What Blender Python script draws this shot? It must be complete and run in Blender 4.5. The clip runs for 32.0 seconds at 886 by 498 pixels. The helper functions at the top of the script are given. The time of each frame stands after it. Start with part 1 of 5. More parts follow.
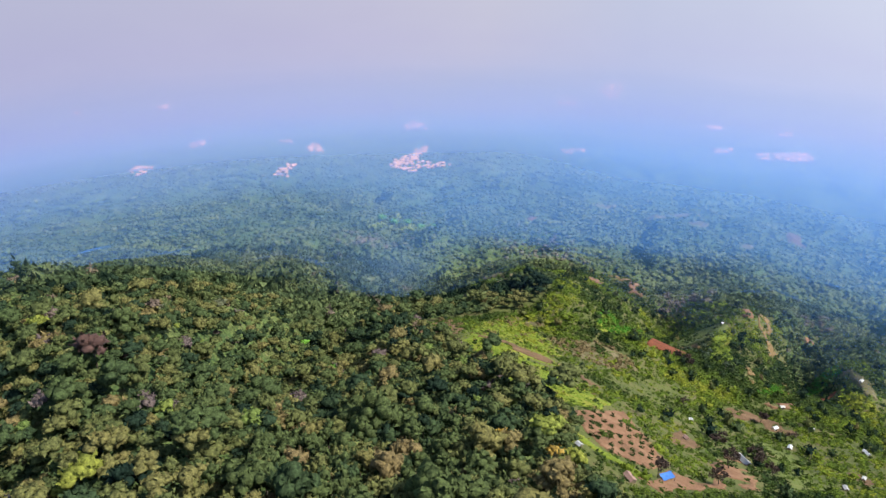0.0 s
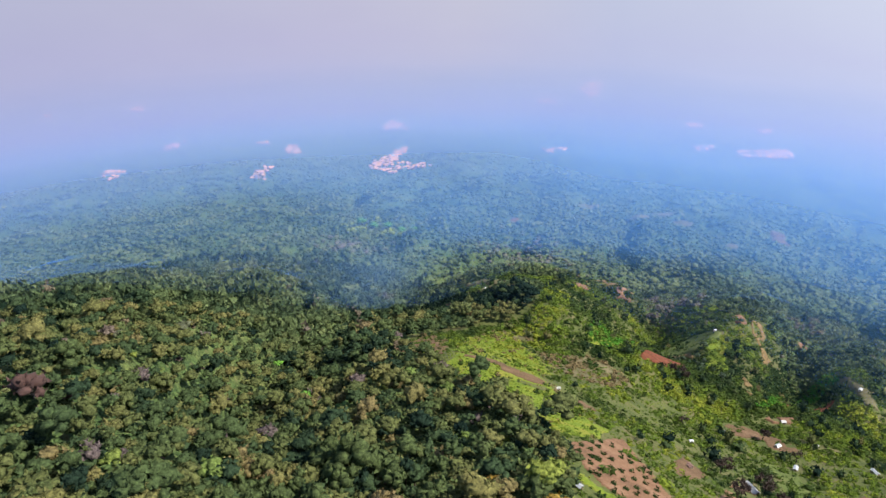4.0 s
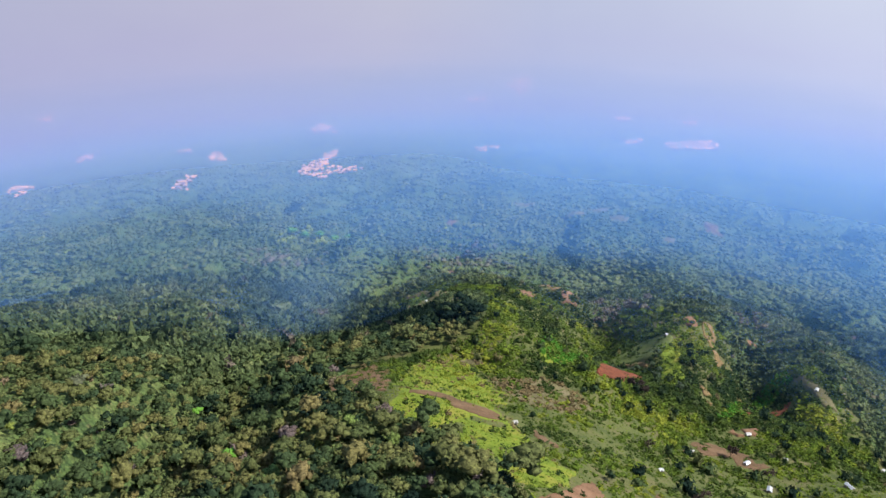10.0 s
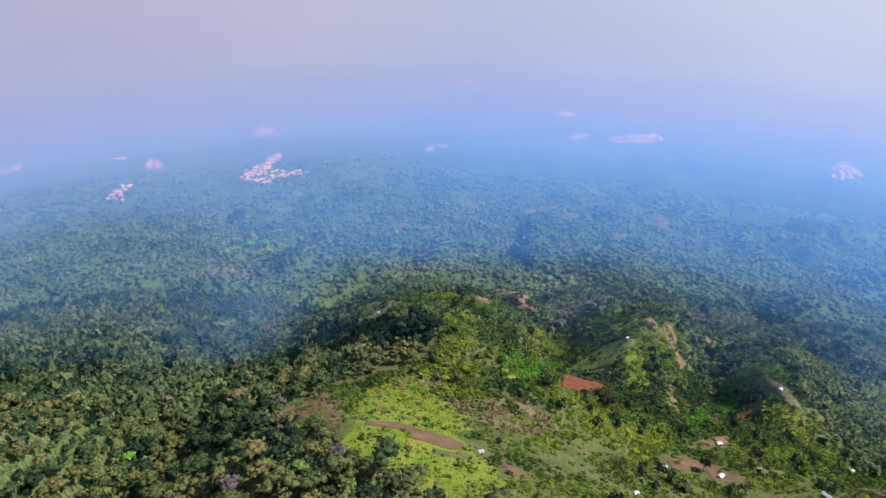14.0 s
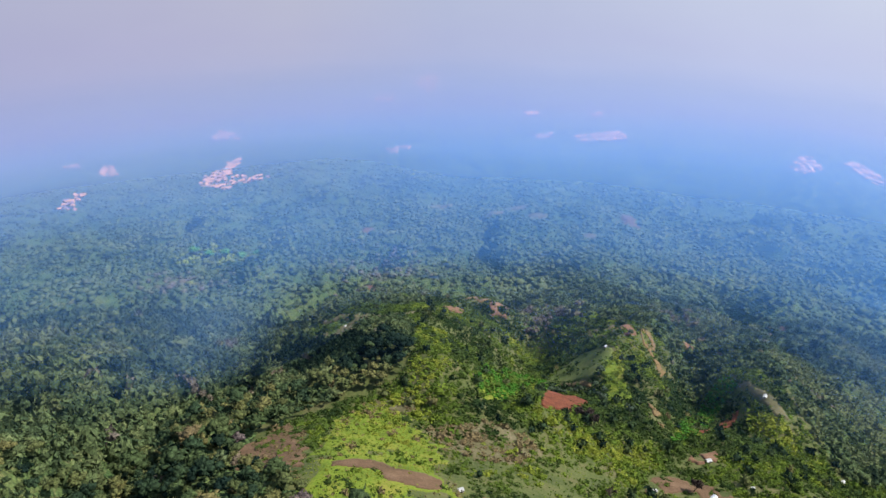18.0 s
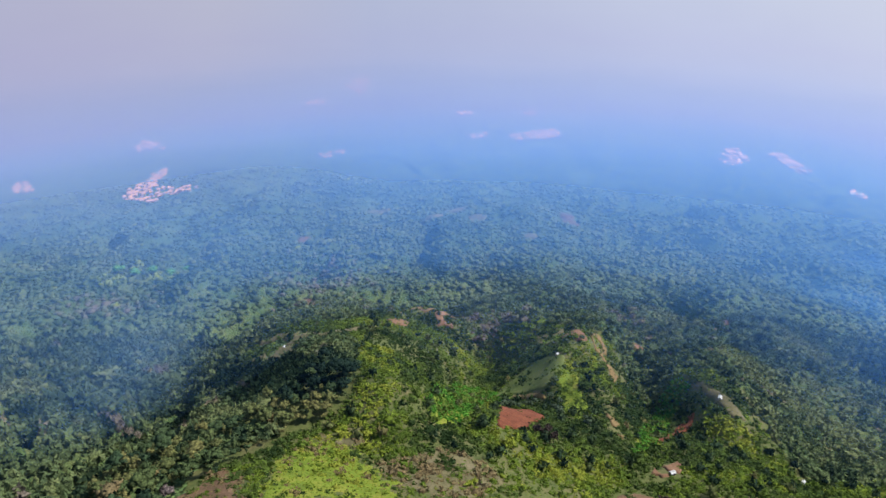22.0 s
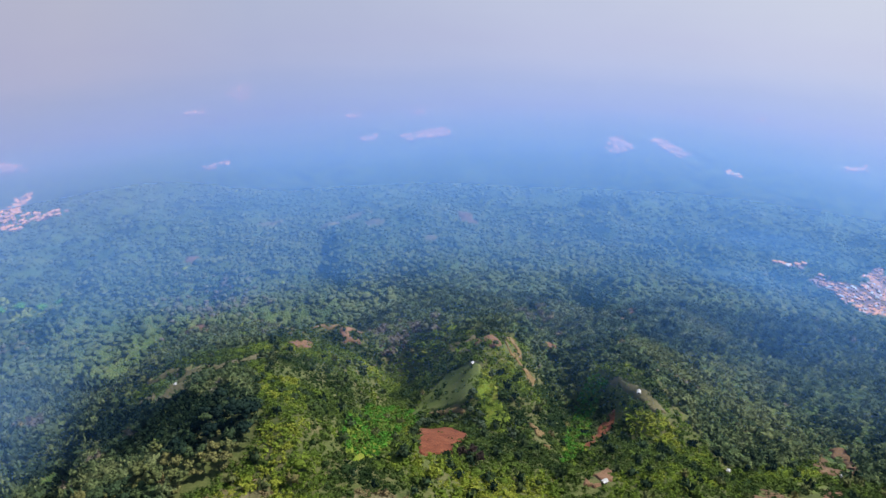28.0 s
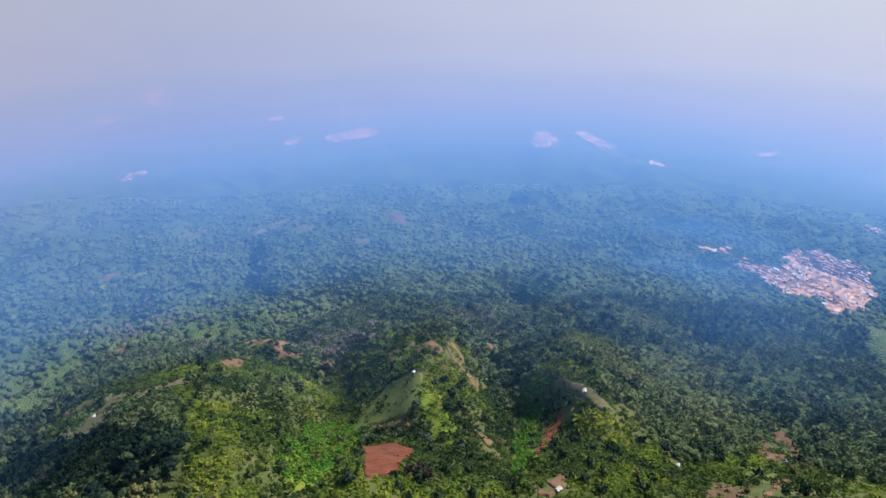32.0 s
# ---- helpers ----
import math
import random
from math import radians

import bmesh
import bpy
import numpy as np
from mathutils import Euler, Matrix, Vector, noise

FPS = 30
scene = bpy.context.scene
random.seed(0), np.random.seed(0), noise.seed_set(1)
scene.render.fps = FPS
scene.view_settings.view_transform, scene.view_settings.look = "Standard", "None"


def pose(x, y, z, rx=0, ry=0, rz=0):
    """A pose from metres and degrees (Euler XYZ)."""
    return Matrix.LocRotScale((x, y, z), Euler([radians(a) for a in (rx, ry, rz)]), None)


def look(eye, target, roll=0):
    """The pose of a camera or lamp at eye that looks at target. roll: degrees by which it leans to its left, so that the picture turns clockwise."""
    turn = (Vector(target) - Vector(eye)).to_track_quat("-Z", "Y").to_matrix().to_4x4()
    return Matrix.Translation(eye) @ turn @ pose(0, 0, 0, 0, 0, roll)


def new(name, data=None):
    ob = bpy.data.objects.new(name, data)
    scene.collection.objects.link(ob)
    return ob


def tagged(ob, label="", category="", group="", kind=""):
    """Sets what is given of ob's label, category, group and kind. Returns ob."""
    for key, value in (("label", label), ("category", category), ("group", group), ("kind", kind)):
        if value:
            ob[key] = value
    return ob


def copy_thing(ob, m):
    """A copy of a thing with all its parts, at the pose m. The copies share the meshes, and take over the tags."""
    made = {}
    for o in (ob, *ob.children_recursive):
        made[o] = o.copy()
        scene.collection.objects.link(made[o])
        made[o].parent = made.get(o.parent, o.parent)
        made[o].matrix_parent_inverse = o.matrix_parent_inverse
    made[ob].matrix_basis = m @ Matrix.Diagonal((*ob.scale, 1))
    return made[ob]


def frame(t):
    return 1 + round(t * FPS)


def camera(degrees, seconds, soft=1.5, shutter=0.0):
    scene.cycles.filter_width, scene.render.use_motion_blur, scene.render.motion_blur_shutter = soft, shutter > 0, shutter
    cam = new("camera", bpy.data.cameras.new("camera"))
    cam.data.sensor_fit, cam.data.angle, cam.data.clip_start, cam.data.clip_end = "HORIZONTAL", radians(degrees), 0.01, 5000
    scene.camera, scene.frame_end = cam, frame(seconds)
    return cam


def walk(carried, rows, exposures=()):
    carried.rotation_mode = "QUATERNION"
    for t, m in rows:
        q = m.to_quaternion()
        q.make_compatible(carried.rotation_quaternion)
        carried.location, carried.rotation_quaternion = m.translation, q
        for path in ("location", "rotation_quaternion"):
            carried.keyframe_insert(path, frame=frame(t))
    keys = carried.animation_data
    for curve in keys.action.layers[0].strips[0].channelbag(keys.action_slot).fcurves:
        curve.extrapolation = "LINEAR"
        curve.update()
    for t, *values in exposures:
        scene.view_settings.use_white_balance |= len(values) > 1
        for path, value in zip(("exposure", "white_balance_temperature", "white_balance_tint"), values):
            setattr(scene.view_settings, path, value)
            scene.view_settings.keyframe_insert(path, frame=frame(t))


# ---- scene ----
cam = camera(64.66, 32.0, 1.5)
PATH = [
    (0, (0.00, 0.00, 1050.00), (-23.10, 85.85, 1004.22), 0.00),
    (0.5, (-0.98, 3.73, 1049.33), (-23.47, 89.73, 1003.53), -0.01),
    (1, (-1.99, 7.42, 1048.65), (-23.97, 93.55, 1002.84), -0.03),
    (1.5, (-3.03, 11.11, 1047.96), (-24.67, 97.31, 1002.12), -0.03),
    (2, (-4.11, 14.83, 1047.25), (-25.45, 101.10, 1001.40), -0.03),
    (2.5, (-5.19, 18.59, 1046.52), (-26.31, 104.90, 1000.66), -0.03),
    (4.5, (-9.42, 33.92, 1043.23), (-29.60, 120.41, 997.27), 0.01),
    (5, (-10.40, 37.73, 1042.42), (-30.15, 124.31, 996.45), 0.02),
    (5.5, (-11.35, 41.52, 1041.61), (-30.56, 128.21, 995.62), 0.02),
    (6, (-12.26, 45.29, 1040.81), (-30.95, 132.11, 994.82), 0.03),
    (6.5, (-13.16, 49.03, 1040.01), (-31.28, 135.95, 994.01), 0.03),
    (7, (-14.04, 52.72, 1039.20), (-31.57, 139.76, 993.18), 0.03),
    (7.5, (-14.91, 56.41, 1038.39), (-31.41, 143.65, 992.37), 0.04),
    (8, (-15.80, 60.09, 1037.58), (-31.02, 147.57, 991.58), 0.03),
    (8.5, (-16.65, 63.78, 1036.78), (-30.60, 151.47, 990.77), 0.04),
    (9, (-17.47, 67.49, 1036.00), (-30.23, 155.36, 989.99), 0.04),
    (9.5, (-18.25, 71.19, 1035.25), (-30.21, 159.16, 989.21), 0.03),
    (10, (-18.96, 74.92, 1034.54), (-30.45, 162.94, 988.49), 0.03),
    (10.5, (-19.64, 78.68, 1033.86), (-30.65, 166.76, 987.79), 0.02),
    (11, (-20.32, 82.47, 1033.20), (-30.52, 170.63, 987.11), 0.02),
    (11.5, (-21.00, 86.28, 1032.54), (-30.12, 174.55, 986.43), 0.01),
    (12, (-21.66, 90.10, 1031.86), (-29.63, 178.47, 985.74), 0.02),
    (12.5, (-22.30, 93.91, 1031.17), (-29.19, 182.36, 985.02), 0.03),
    (13, (-22.95, 97.72, 1030.45), (-28.74, 186.23, 984.27), 0.03),
    (13.5, (-23.51, 101.50, 1029.72), (-28.43, 190.05, 983.52), 0.03),
    (14, (-24.01, 105.28, 1028.98), (-28.37, 193.85, 982.76), 0.03),
    (14.5, (-24.47, 109.08, 1028.24), (-28.39, 197.67, 982.01), 0.02),
    (16.5, (-25.95, 124.63, 1025.13), (-28.02, 213.26, 978.85), 0.04),
    (17, (-26.32, 128.49, 1024.38), (-27.62, 217.12, 978.09), 0.02),
    (17.5, (-26.68, 132.33, 1023.64), (-27.11, 220.97, 977.35), 0.01),
    (18, (-27.01, 136.15, 1022.91), (-26.60, 224.78, 976.61), 0.01),
    (18.5, (-27.32, 139.94, 1022.18), (-26.01, 228.56, 975.87), 0.01),
    (19, (-27.60, 143.71, 1021.44), (-25.22, 232.31, 975.13), 0.03),
    (19.5, (-27.88, 147.45, 1020.70), (-24.40, 236.01, 974.40), 0.03),
    (20, (-28.17, 151.15, 1019.97), (-23.55, 239.68, 973.69), 0.04),
    (20.5, (-28.47, 154.80, 1019.23), (-22.75, 243.28, 972.97), 0.05),
    (21, (-28.73, 158.38, 1018.49), (-21.88, 246.78, 972.23), 0.06),
    (21.5, (-28.94, 161.86, 1017.76), (-20.89, 250.17, 971.55), 0.07),
    (22, (-29.09, 165.20, 1017.05), (-19.93, 253.43, 970.87), 0.08),
    (22.5, (-29.17, 168.41, 1016.36), (-18.86, 256.51, 970.19), 0.09),
    (23, (-29.18, 171.48, 1015.67), (-17.70, 259.44, 969.52), 0.09),
    (23.5, (-29.14, 174.43, 1015.00), (-16.33, 262.24, 968.91), 0.08),
    (24, (-29.05, 177.28, 1014.33), (-14.71, 264.87, 968.26), 0.06),
    (24.5, (-28.93, 180.05, 1013.65), (-13.00, 267.36, 967.59), 0.04),
    (25, (-28.80, 182.75, 1012.97), (-11.47, 269.80, 966.90), 0.02),
    (25.5, (-28.66, 185.43, 1012.26), (-10.53, 272.31, 966.19), -0.02),
    (27.5, (-27.51, 195.59, 1009.18), (-5.42, 281.54, 963.09), -0.08),
    (28, (-27.17, 198.15, 1008.42), (-3.77, 283.76, 962.34), -0.08),
    (28.5, (-26.80, 200.70, 1007.67), (-2.21, 285.96, 961.57), -0.09),
    (29, (-26.40, 203.21, 1006.90), (-0.72, 288.15, 960.80), -0.10),
    (29.5, (-25.96, 205.68, 1006.15), (0.77, 290.29, 960.04), -0.10),
    (30, (-25.51, 208.14, 1005.42), (2.37, 292.38, 959.31), -0.11),
    (30.5, (-25.06, 210.58, 1004.72), (4.10, 294.39, 958.59), -0.11),
    (31, (-24.62, 213.05, 1004.04), (5.89, 296.37, 957.91), -0.11),
    (31.5, (-24.20, 215.56, 1003.38), (7.49, 298.42, 957.22), -0.11),
    (32, (-23.79, 218.11, 1002.73), (8.87, 300.57, 956.54), -0.10),
]
walk(cam, [(t, look(eye, target, roll)) for t, eye, target, roll in PATH], [(0, 0.62, 6800, 10), (8, 0.56, 6700, 10), (18, 0.43, 6500, 10), (32, 0.34, 6500, 10)])

# ---------------------------------------------------------------- world and sun
SUN_DIR = Vector((0.62, 0.06, 0.78)).normalized()
world = bpy.data.worlds.new("sky")
scene.world = world
world.use_nodes = True
wn = world.node_tree
wn.nodes.clear()
sky = wn.nodes.new("ShaderNodeTexSky")
sky.sky_type = "NISHITA"
sky.sun_disc = False
sky.sun_elevation = math.asin(SUN_DIR.z)
sky.sun_rotation = math.atan2(SUN_DIR.x, SUN_DIR.y)
sky.altitude = 900
sky.dust_density = 1.5
bg = wn.nodes.new("ShaderNodeBackground")
bg.inputs["Strength"].default_value = 0.14
wo = wn.nodes.new("ShaderNodeOutputWorld")
wn.links.new(sky.outputs[0], bg.inputs[0])
wn.links.new(bg.outputs[0], wo.inputs[0])

sun_data = bpy.data.lights.new("sun", "SUN")
sun_data.energy = 4.7
sun_data.angle = radians(0.53)
sun_data.color = (1.0, 0.95, 0.86)
sun = new("sun", sun_data)
sun.matrix_world = look(SUN_DIR * 2000, (0, 0, 0))


# ---------------------------------------------------------------- numbers: noise and land
def lattice(ix, iy, seed):
    n = (ix * 374761393 + iy * 668265263 + seed * 1442695041) & 0x7FFFFFFF
    n = ((n ^ (n >> 13)) * 1274126177) & 0x7FFFFFFF
    n = n ^ (n >> 16)
    return (n & 0xFFFF) / 65535.0


def value_noise(x, y, size, seed=0):
    """Smooth noise from -1 to 1 with features of the given size."""
    x, y = np.asarray(x, float) / size, np.asarray(y, float) / size
    ix, iy = np.floor(x).astype(np.int64), np.floor(y).astype(np.int64)
    fx, fy = x - ix, y - iy
    fx, fy = fx * fx * (3 - 2 * fx), fy * fy * (3 - 2 * fy)
    a, b = lattice(ix, iy, seed), lattice(ix + 1, iy, seed)
    c, d = lattice(ix, iy + 1, seed), lattice(ix + 1, iy + 1, seed)
    return 2 * ((a * (1 - fx) + b * fx) * (1 - fy) + (c * (1 - fx) + d * fx) * fy) - 1


def fractal(x, y, size, seed=0, octaves=3):
    return sum(value_noise(x, y, size / 2**k, seed + 7 * k) / 2**k for k in range(octaves)) / 1.75


def along(x, y, line, width):
    """1 on a line of points, falling off to its sides."""
    far = np.full(np.shape(x), 1e9)
    for (ax, ay), (bx, by) in zip(line, line[1:]):
        vx, vy = bx - ax, by - ay
        k = np.clip(((x - ax) * vx + (y - ay) * vy) / (vx * vx + vy * vy), 0, 1)
        far = np.minimum(far, np.hypot(x - ax - k * vx, y - ay - k * vy))
    return np.exp(-((far / width) ** 2))


def mound(x, y, cx, cy, sx, sy):
    return np.exp(-(((x - cx) / sx) ** 2) - ((y - cy) / sy) ** 2)


def land(x, y):
    """The large forms: a volcano's flank with its ridges and gullies."""
    x, y = np.asarray(x, float), np.asarray(y, float)
    z = 120 + 936.6 * np.exp(-np.sqrt(x * x + y * y + 200**2) / 1200)
    z = z + 85 * mound(x, y, -430, 340, 200, 270)  # west shoulder
    z = z + 27 * mound(x, y, -245, 230, 70, 70)
    z = z + 36 * mound(x, y, -620, 800, 200, 220)
    z = z - 55 * along(x, y, [(-232, 735), (-248, 800), (-210, 950), (-120, 1150)], 70)  # western valley
    z = z - 40 * along(x, y, [(-178, 260), (-192, 340), (-203, 440), (-197, 560), (-225, 690)], 32)  # its upper ravine
    z = z - 9 * along(x, y, [(-138, 226), (-148, 320)], 30) + 5 * along(x, y, [(-155, 432), (-140, 520)], 24)  # the ravine's eastern brink
    z = z + 16 * along(x, y, [(-85, 370), (-120, 560), (-60, 690), (-10, 740)], 48)  # main ridge
    z = z + 20 * along(x, y, [(-70, 560), (-20, 660), (20, 690)], 45)  # its hump
    z = z + 14 * along(x, y, [(-165, 790), (-105, 755), (-40, 745), (25, 730)], 38)  # crest of the hump
    z = z - 35 * mound(x, y, 0, 1030, 190, 120)
    z = z - 25 * along(x, y, [(60, 585), (66, 650), (80, 800)], 40)  # green gully
    z = z + 26 * along(x, y, [(112, 590), (150, 670), (200, 715), (135, 770)], 44)  # middle knoll
    z = z - 30 * along(x, y, [(192, 520), (197, 560), (240, 800)], 34)  # landslip gully
    z = z + 9 * along(x, y, [(122, 560), (138, 605), (160, 665)], 17)
    z = z + 24 * along(x, y, [(226, 530), (230, 580), (234, 630), (264, 690)], 42)  # eastern knoll
    z = z - 46 * mound(x, y, 350, 520, 90, 140)
    z = z - 29 * mound(x, y, 100, 370, 75, 130)
    z = z - 10 * mound(x, y, 35, 235, 60, 70)
    z = z - 16 * along(x, y, [(70, 740), (70, 820), (45, 900), (-10, 1050)], 55) + 14 * mound(x, y, 206, 722, 40, 30)
    z = z - 14 * along(x, y, [(300, 640), (330, 760), (400, 900)], 45) - 17 * along(x, y, [(255, 730), (315, 835), (345, 890), (420, 1010)], 30)
    z = z + 63 * mound(x, y, 1000, 1900, 350, 450) - 34 * mound(x, y, -950, 2250, 450, 400)
    for cx, cy, up in ((-240, 180, 3), (-160, 180, 7), (-280, 260, -5), (-200, 260, 7), (-240, 340, 16), (-360, 420, -10), (-280, 420, -6), (-200, 420, 19), (-480, 500, 6), (-400, 500, 8), (-320, 500, -6), (-240, 500, 14), (-160, 500, -12), (-440, 580, 5)):  # the west shoulder and its ravine
        z = z + up * mound(x, y, cx, cy, 62, 62)
    for cx, cy, up in ((-80, 180, -10), (-120, 260, -7), (-40, 260, 7), (-120, 420, -5), (-80, 500, 6), (0, 500, 22), (-120, 580, -15), (-40, 580, 15), (-80, 660, 12), (0, 660, -5)):  # the near ridge and clearing
        z = z + up * mound(x, y, cx, cy, 62, 62)
    for cx, cy, up in ((200, 420, -9), (280, 420, -6), (360, 420, 6), (160, 500, 7), (240, 500, -19), (320, 500, 12), (400, 500, 7), (120, 580, -11), (200, 580, -2), (280, 580, 12), (160, 660, -9), (320, 660, 14), (400, 660, -15), (480, 660, -17), (560, 660, -4)):  # the knolls
        z = z + up * mound(x, y, cx, cy, 62, 62)
    for cx, cy, up in ((-280, 740, 6), (-200, 740, 11), (-120, 740, 11), (-40, 740, -3), (40, 740, -11), (120, 740, 5), (280, 740, 3), (360, 740, 12), (520, 740, -6), (-320, 820, 4), (-240, 820, 6), (-80, 820, 14), (0, 820, -8), (80, 820, 26), (160, 820, -10), (320, 820, 19), (400, 820, 9), (-120, 900, 7), (40, 900, -8), (-160, 980, 17), (-80, 980, 13), (-200, 1060, 5), (-120, 1060, 12)):  # beyond the crest
        z = z + up * mound(x, y, cx, cy, 62, 62)
    for cx, cy, up in ((-170, 460, 6), (230, 460, -8), (-170, 510, 4), (-70, 510, 10), (-20, 510, 8), (180, 510, 4), (-120, 560, -6), (-70, 560, 4), (130, 610, -8), (180, 610, -6)):  # spurs and hollows of the ridge
        z = z + up * mound(x, y, cx, cy, 38, 38)
    for cx, cy, up in ((130, 660, 7), (-20, 710, -6), (80, 760, 18), (130, 760, -8), (-20, 810, 2), (130, 810, -4), (30, 860, -6), (-120, 960, 7)):  # spurs and hollows of the hump
        z = z + up * mound(x, y, cx, cy, 38, 38)
    for line in ([(30, 1230), (63, 1178), (95, 1110)], [(140, 1090), (158, 1030), (170, 980)], [(-100, 1290), (-121, 1225), (-140, 1180)], [(-230, 1120), (-200, 1085)], [(230, 1340), (198, 1297), (190, 1240)], [(660, 700), (608, 634), (494, 561)], [(520, 770), (484, 731)], [(-150, 1470), (-136, 1435)]):
        z = z - 13 * along(x, y, line, 26)  # wooded ravines
    z = z - 8 * along(x, y, [(8, 480), (28, 600), (50, 660), (78, 745)], 18) - 10 * along(x, y, [(132, 480), (188, 600), (204, 680)], 17)  # the two gullies, cut deeper
    z = z + 7 * along(x, y, [(94, 575), (118, 626), (140, 662)], 13) + 9 * along(x, y, [(208, 515), (220, 560), (223, 612)], 15) + 5 * along(x, y, [(-30, 470), (-32, 560), (-34, 640)], 14)  # sharp crests
    z = z - 10 * along(x, y, [(-170, 500), (-200, 620), (-232, 740)], 26)  # floor of the western valley
    z = z + 16 * mound(x, y, -125, 985, 60, 45) + 10 * mound(x, y, -60, 900, 40, 50)
    z = z + 17 * along(x, y, [(-32, 775), (0, 805), (22, 812), (42, 788)], 24) + 7 * mound(x, y, -42, 722, 24, 24) + 11 * mound(x, y, 20, 814, 26, 24) + 7 * mound(x, y, 46, 780, 26, 26)  # the hump's last crest
    return z


def height(x, y):
    x, y = np.asarray(x, float), np.asarray(y, float)
    r = np.hypot(x, y)
    rough = np.clip((r - 150) / 500, 0.25, 1.0)
    ribs = value_noise(np.arctan2(x, y) * 900, r * 0.22, 90, 31)  # gullies that run downhill
    wild = np.clip((r - 700) / 250, 0, 1) * np.clip((r - 250) / 150, 0, 1)
    wild = np.maximum(wild, np.clip((-150 - x) / 60, 0, 1) * np.clip((r - 400) / 150, 0, 1))
    wild = np.maximum(wild, np.clip((x - 290) / 60, 0, 1) * np.clip((r - 450) / 150, 0, 1)) * np.clip((2600 - r) / 900, 0, 1)
    crease = np.abs(value_noise(x + 18 * value_noise(x, y, 60, 52), y * 0.55, 105, 51)) - 0.38 + 0.4 * np.abs(value_noise(x, y * 0.7, 44, 53))
    return (land(x, y) + rough * (7 * fractal(x, y, 170, 3) + 2.2 * fractal(x, y, 40, 9, 2)) + 12 * ribs * np.clip((r - 700) / 500, 0, 1)
            + 12 * fractal(x, y, 260, 41, 2) * np.clip((r - 800) / 500, 0, 1) + (26 + 12 * np.clip((r - 850) / 200, 0, 1)) * wild * crease)


def z_at(x, y):
    return float(height(np.array([x]), np.array([y]))[0])


def inside(x, y, outline):
    """Whether points lie in an outline of corners."""
    hit = np.zeros(np.shape(x), bool)
    for (ax, ay), (bx, by) in zip(outline, outline[1:] + outline[:1]):
        cross = (ay > y) != (by > y)
        with np.errstate(divide="ignore", invalid="ignore"):
            hit ^= cross & (x < (bx - ax) * (y - ay) / (by - ay + 1e-12) + ax)
    return hit


# ---------------------------------------------------------------- materials
def material(name):
    m = bpy.data.materials.new(name)
    m.use_nodes = True
    nt = m.node_tree
    nt.nodes.clear()
    out = nt.nodes.new("ShaderNodeOutputMaterial")
    return m, nt, out


def node(nt, kind, **values):
    n = nt.nodes.new(kind)
    for key, value in values.items():
        n.inputs[key.replace("_", " ")].default_value = value
    return n


def ramp(nt, fac, stops):
    n = nt.nodes.new("ShaderNodeValToRGB")
    e = n.color_ramp.elements
    while len(e) < len(stops):
        e.new(0.5)
    for k, (p, c) in enumerate(stops):
        e[k].position, e[k].color = p, (*c, 1)
    nt.links.new(fac, n.inputs[0])
    return n.outputs[0]


def noise_of(nt, scale, detail=4.0, rough=0.55, vector=None, distortion=0.0):
    n = node(nt, "ShaderNodeTexNoise", Scale=scale, Detail=detail, Roughness=rough, Distortion=distortion)
    if vector is None:
        vector = nt.nodes.new("ShaderNodeNewGeometry").outputs["Position"]
    nt.links.new(vector, n.inputs["Vector"])
    return n.outputs["Fac"]


def mixed(nt, fac, a, b, mode="MIX"):
    n = nt.nodes.new("ShaderNodeMix")
    n.data_type, n.blend_type = "RGBA", mode
    for sock, v in ((n.inputs[0], fac), (n.inputs[6], a), (n.inputs[7], b)):
        if isinstance(v, (int, float)):
            sock.default_value = v
        elif isinstance(v, tuple):
            sock.default_value = (*v, 1)
        else:
            nt.links.new(v, sock)
    return n.outputs[2]


def bumped(nt, fac, strength, distance):
    n = node(nt, "ShaderNodeBump", Strength=strength, Distance=distance)
    nt.links.new(fac, n.inputs["Height"])
    return n.outputs["Normal"]


def soil_material(name, dark, mid, pale, scale=0.12, furrows=0.0):
    m, nt, out = material(name)
    big, fine = noise_of(nt, scale, 5), noise_of(nt, scale * 9, 5, 0.65)
    col = ramp(nt, big, [(0.32, dark), (0.5, mid), (0.7, pale)])
    col = mixed(nt, 0.4, col, ramp(nt, fine, [(0.3, tuple(0.55 * v for v in dark)), (0.7, tuple(min(1, 1.15 * v) for v in pale))]))
    if furrows:
        rows = node(nt, "ShaderNodeTexWave", Scale=0.16, Distortion=3.0, Detail=2.0)
        rows.bands_direction = "Y"
        nt.links.new(nt.nodes.new("ShaderNodeNewGeometry").outputs["Position"], rows.inputs["Vector"])
        col = mixed(nt, furrows, col, ramp(nt, rows.outputs["Fac"], [(0.15, (0.45, 0.45, 0.48)), (0.6, (1.15, 1.15, 1.1))]), "MULTIPLY")
    p = node(nt, "ShaderNodeBsdfPrincipled", Roughness=0.95)
    p.inputs["Specular IOR Level"].default_value = 0.15
    nt.links.new(col, p.inputs["Base Color"])
    nt.links.new(bumped(nt, fine, 0.7, 0.5), p.inputs["Normal"])
    nt.links.new(p.outputs[0], out.inputs[0])
    return m


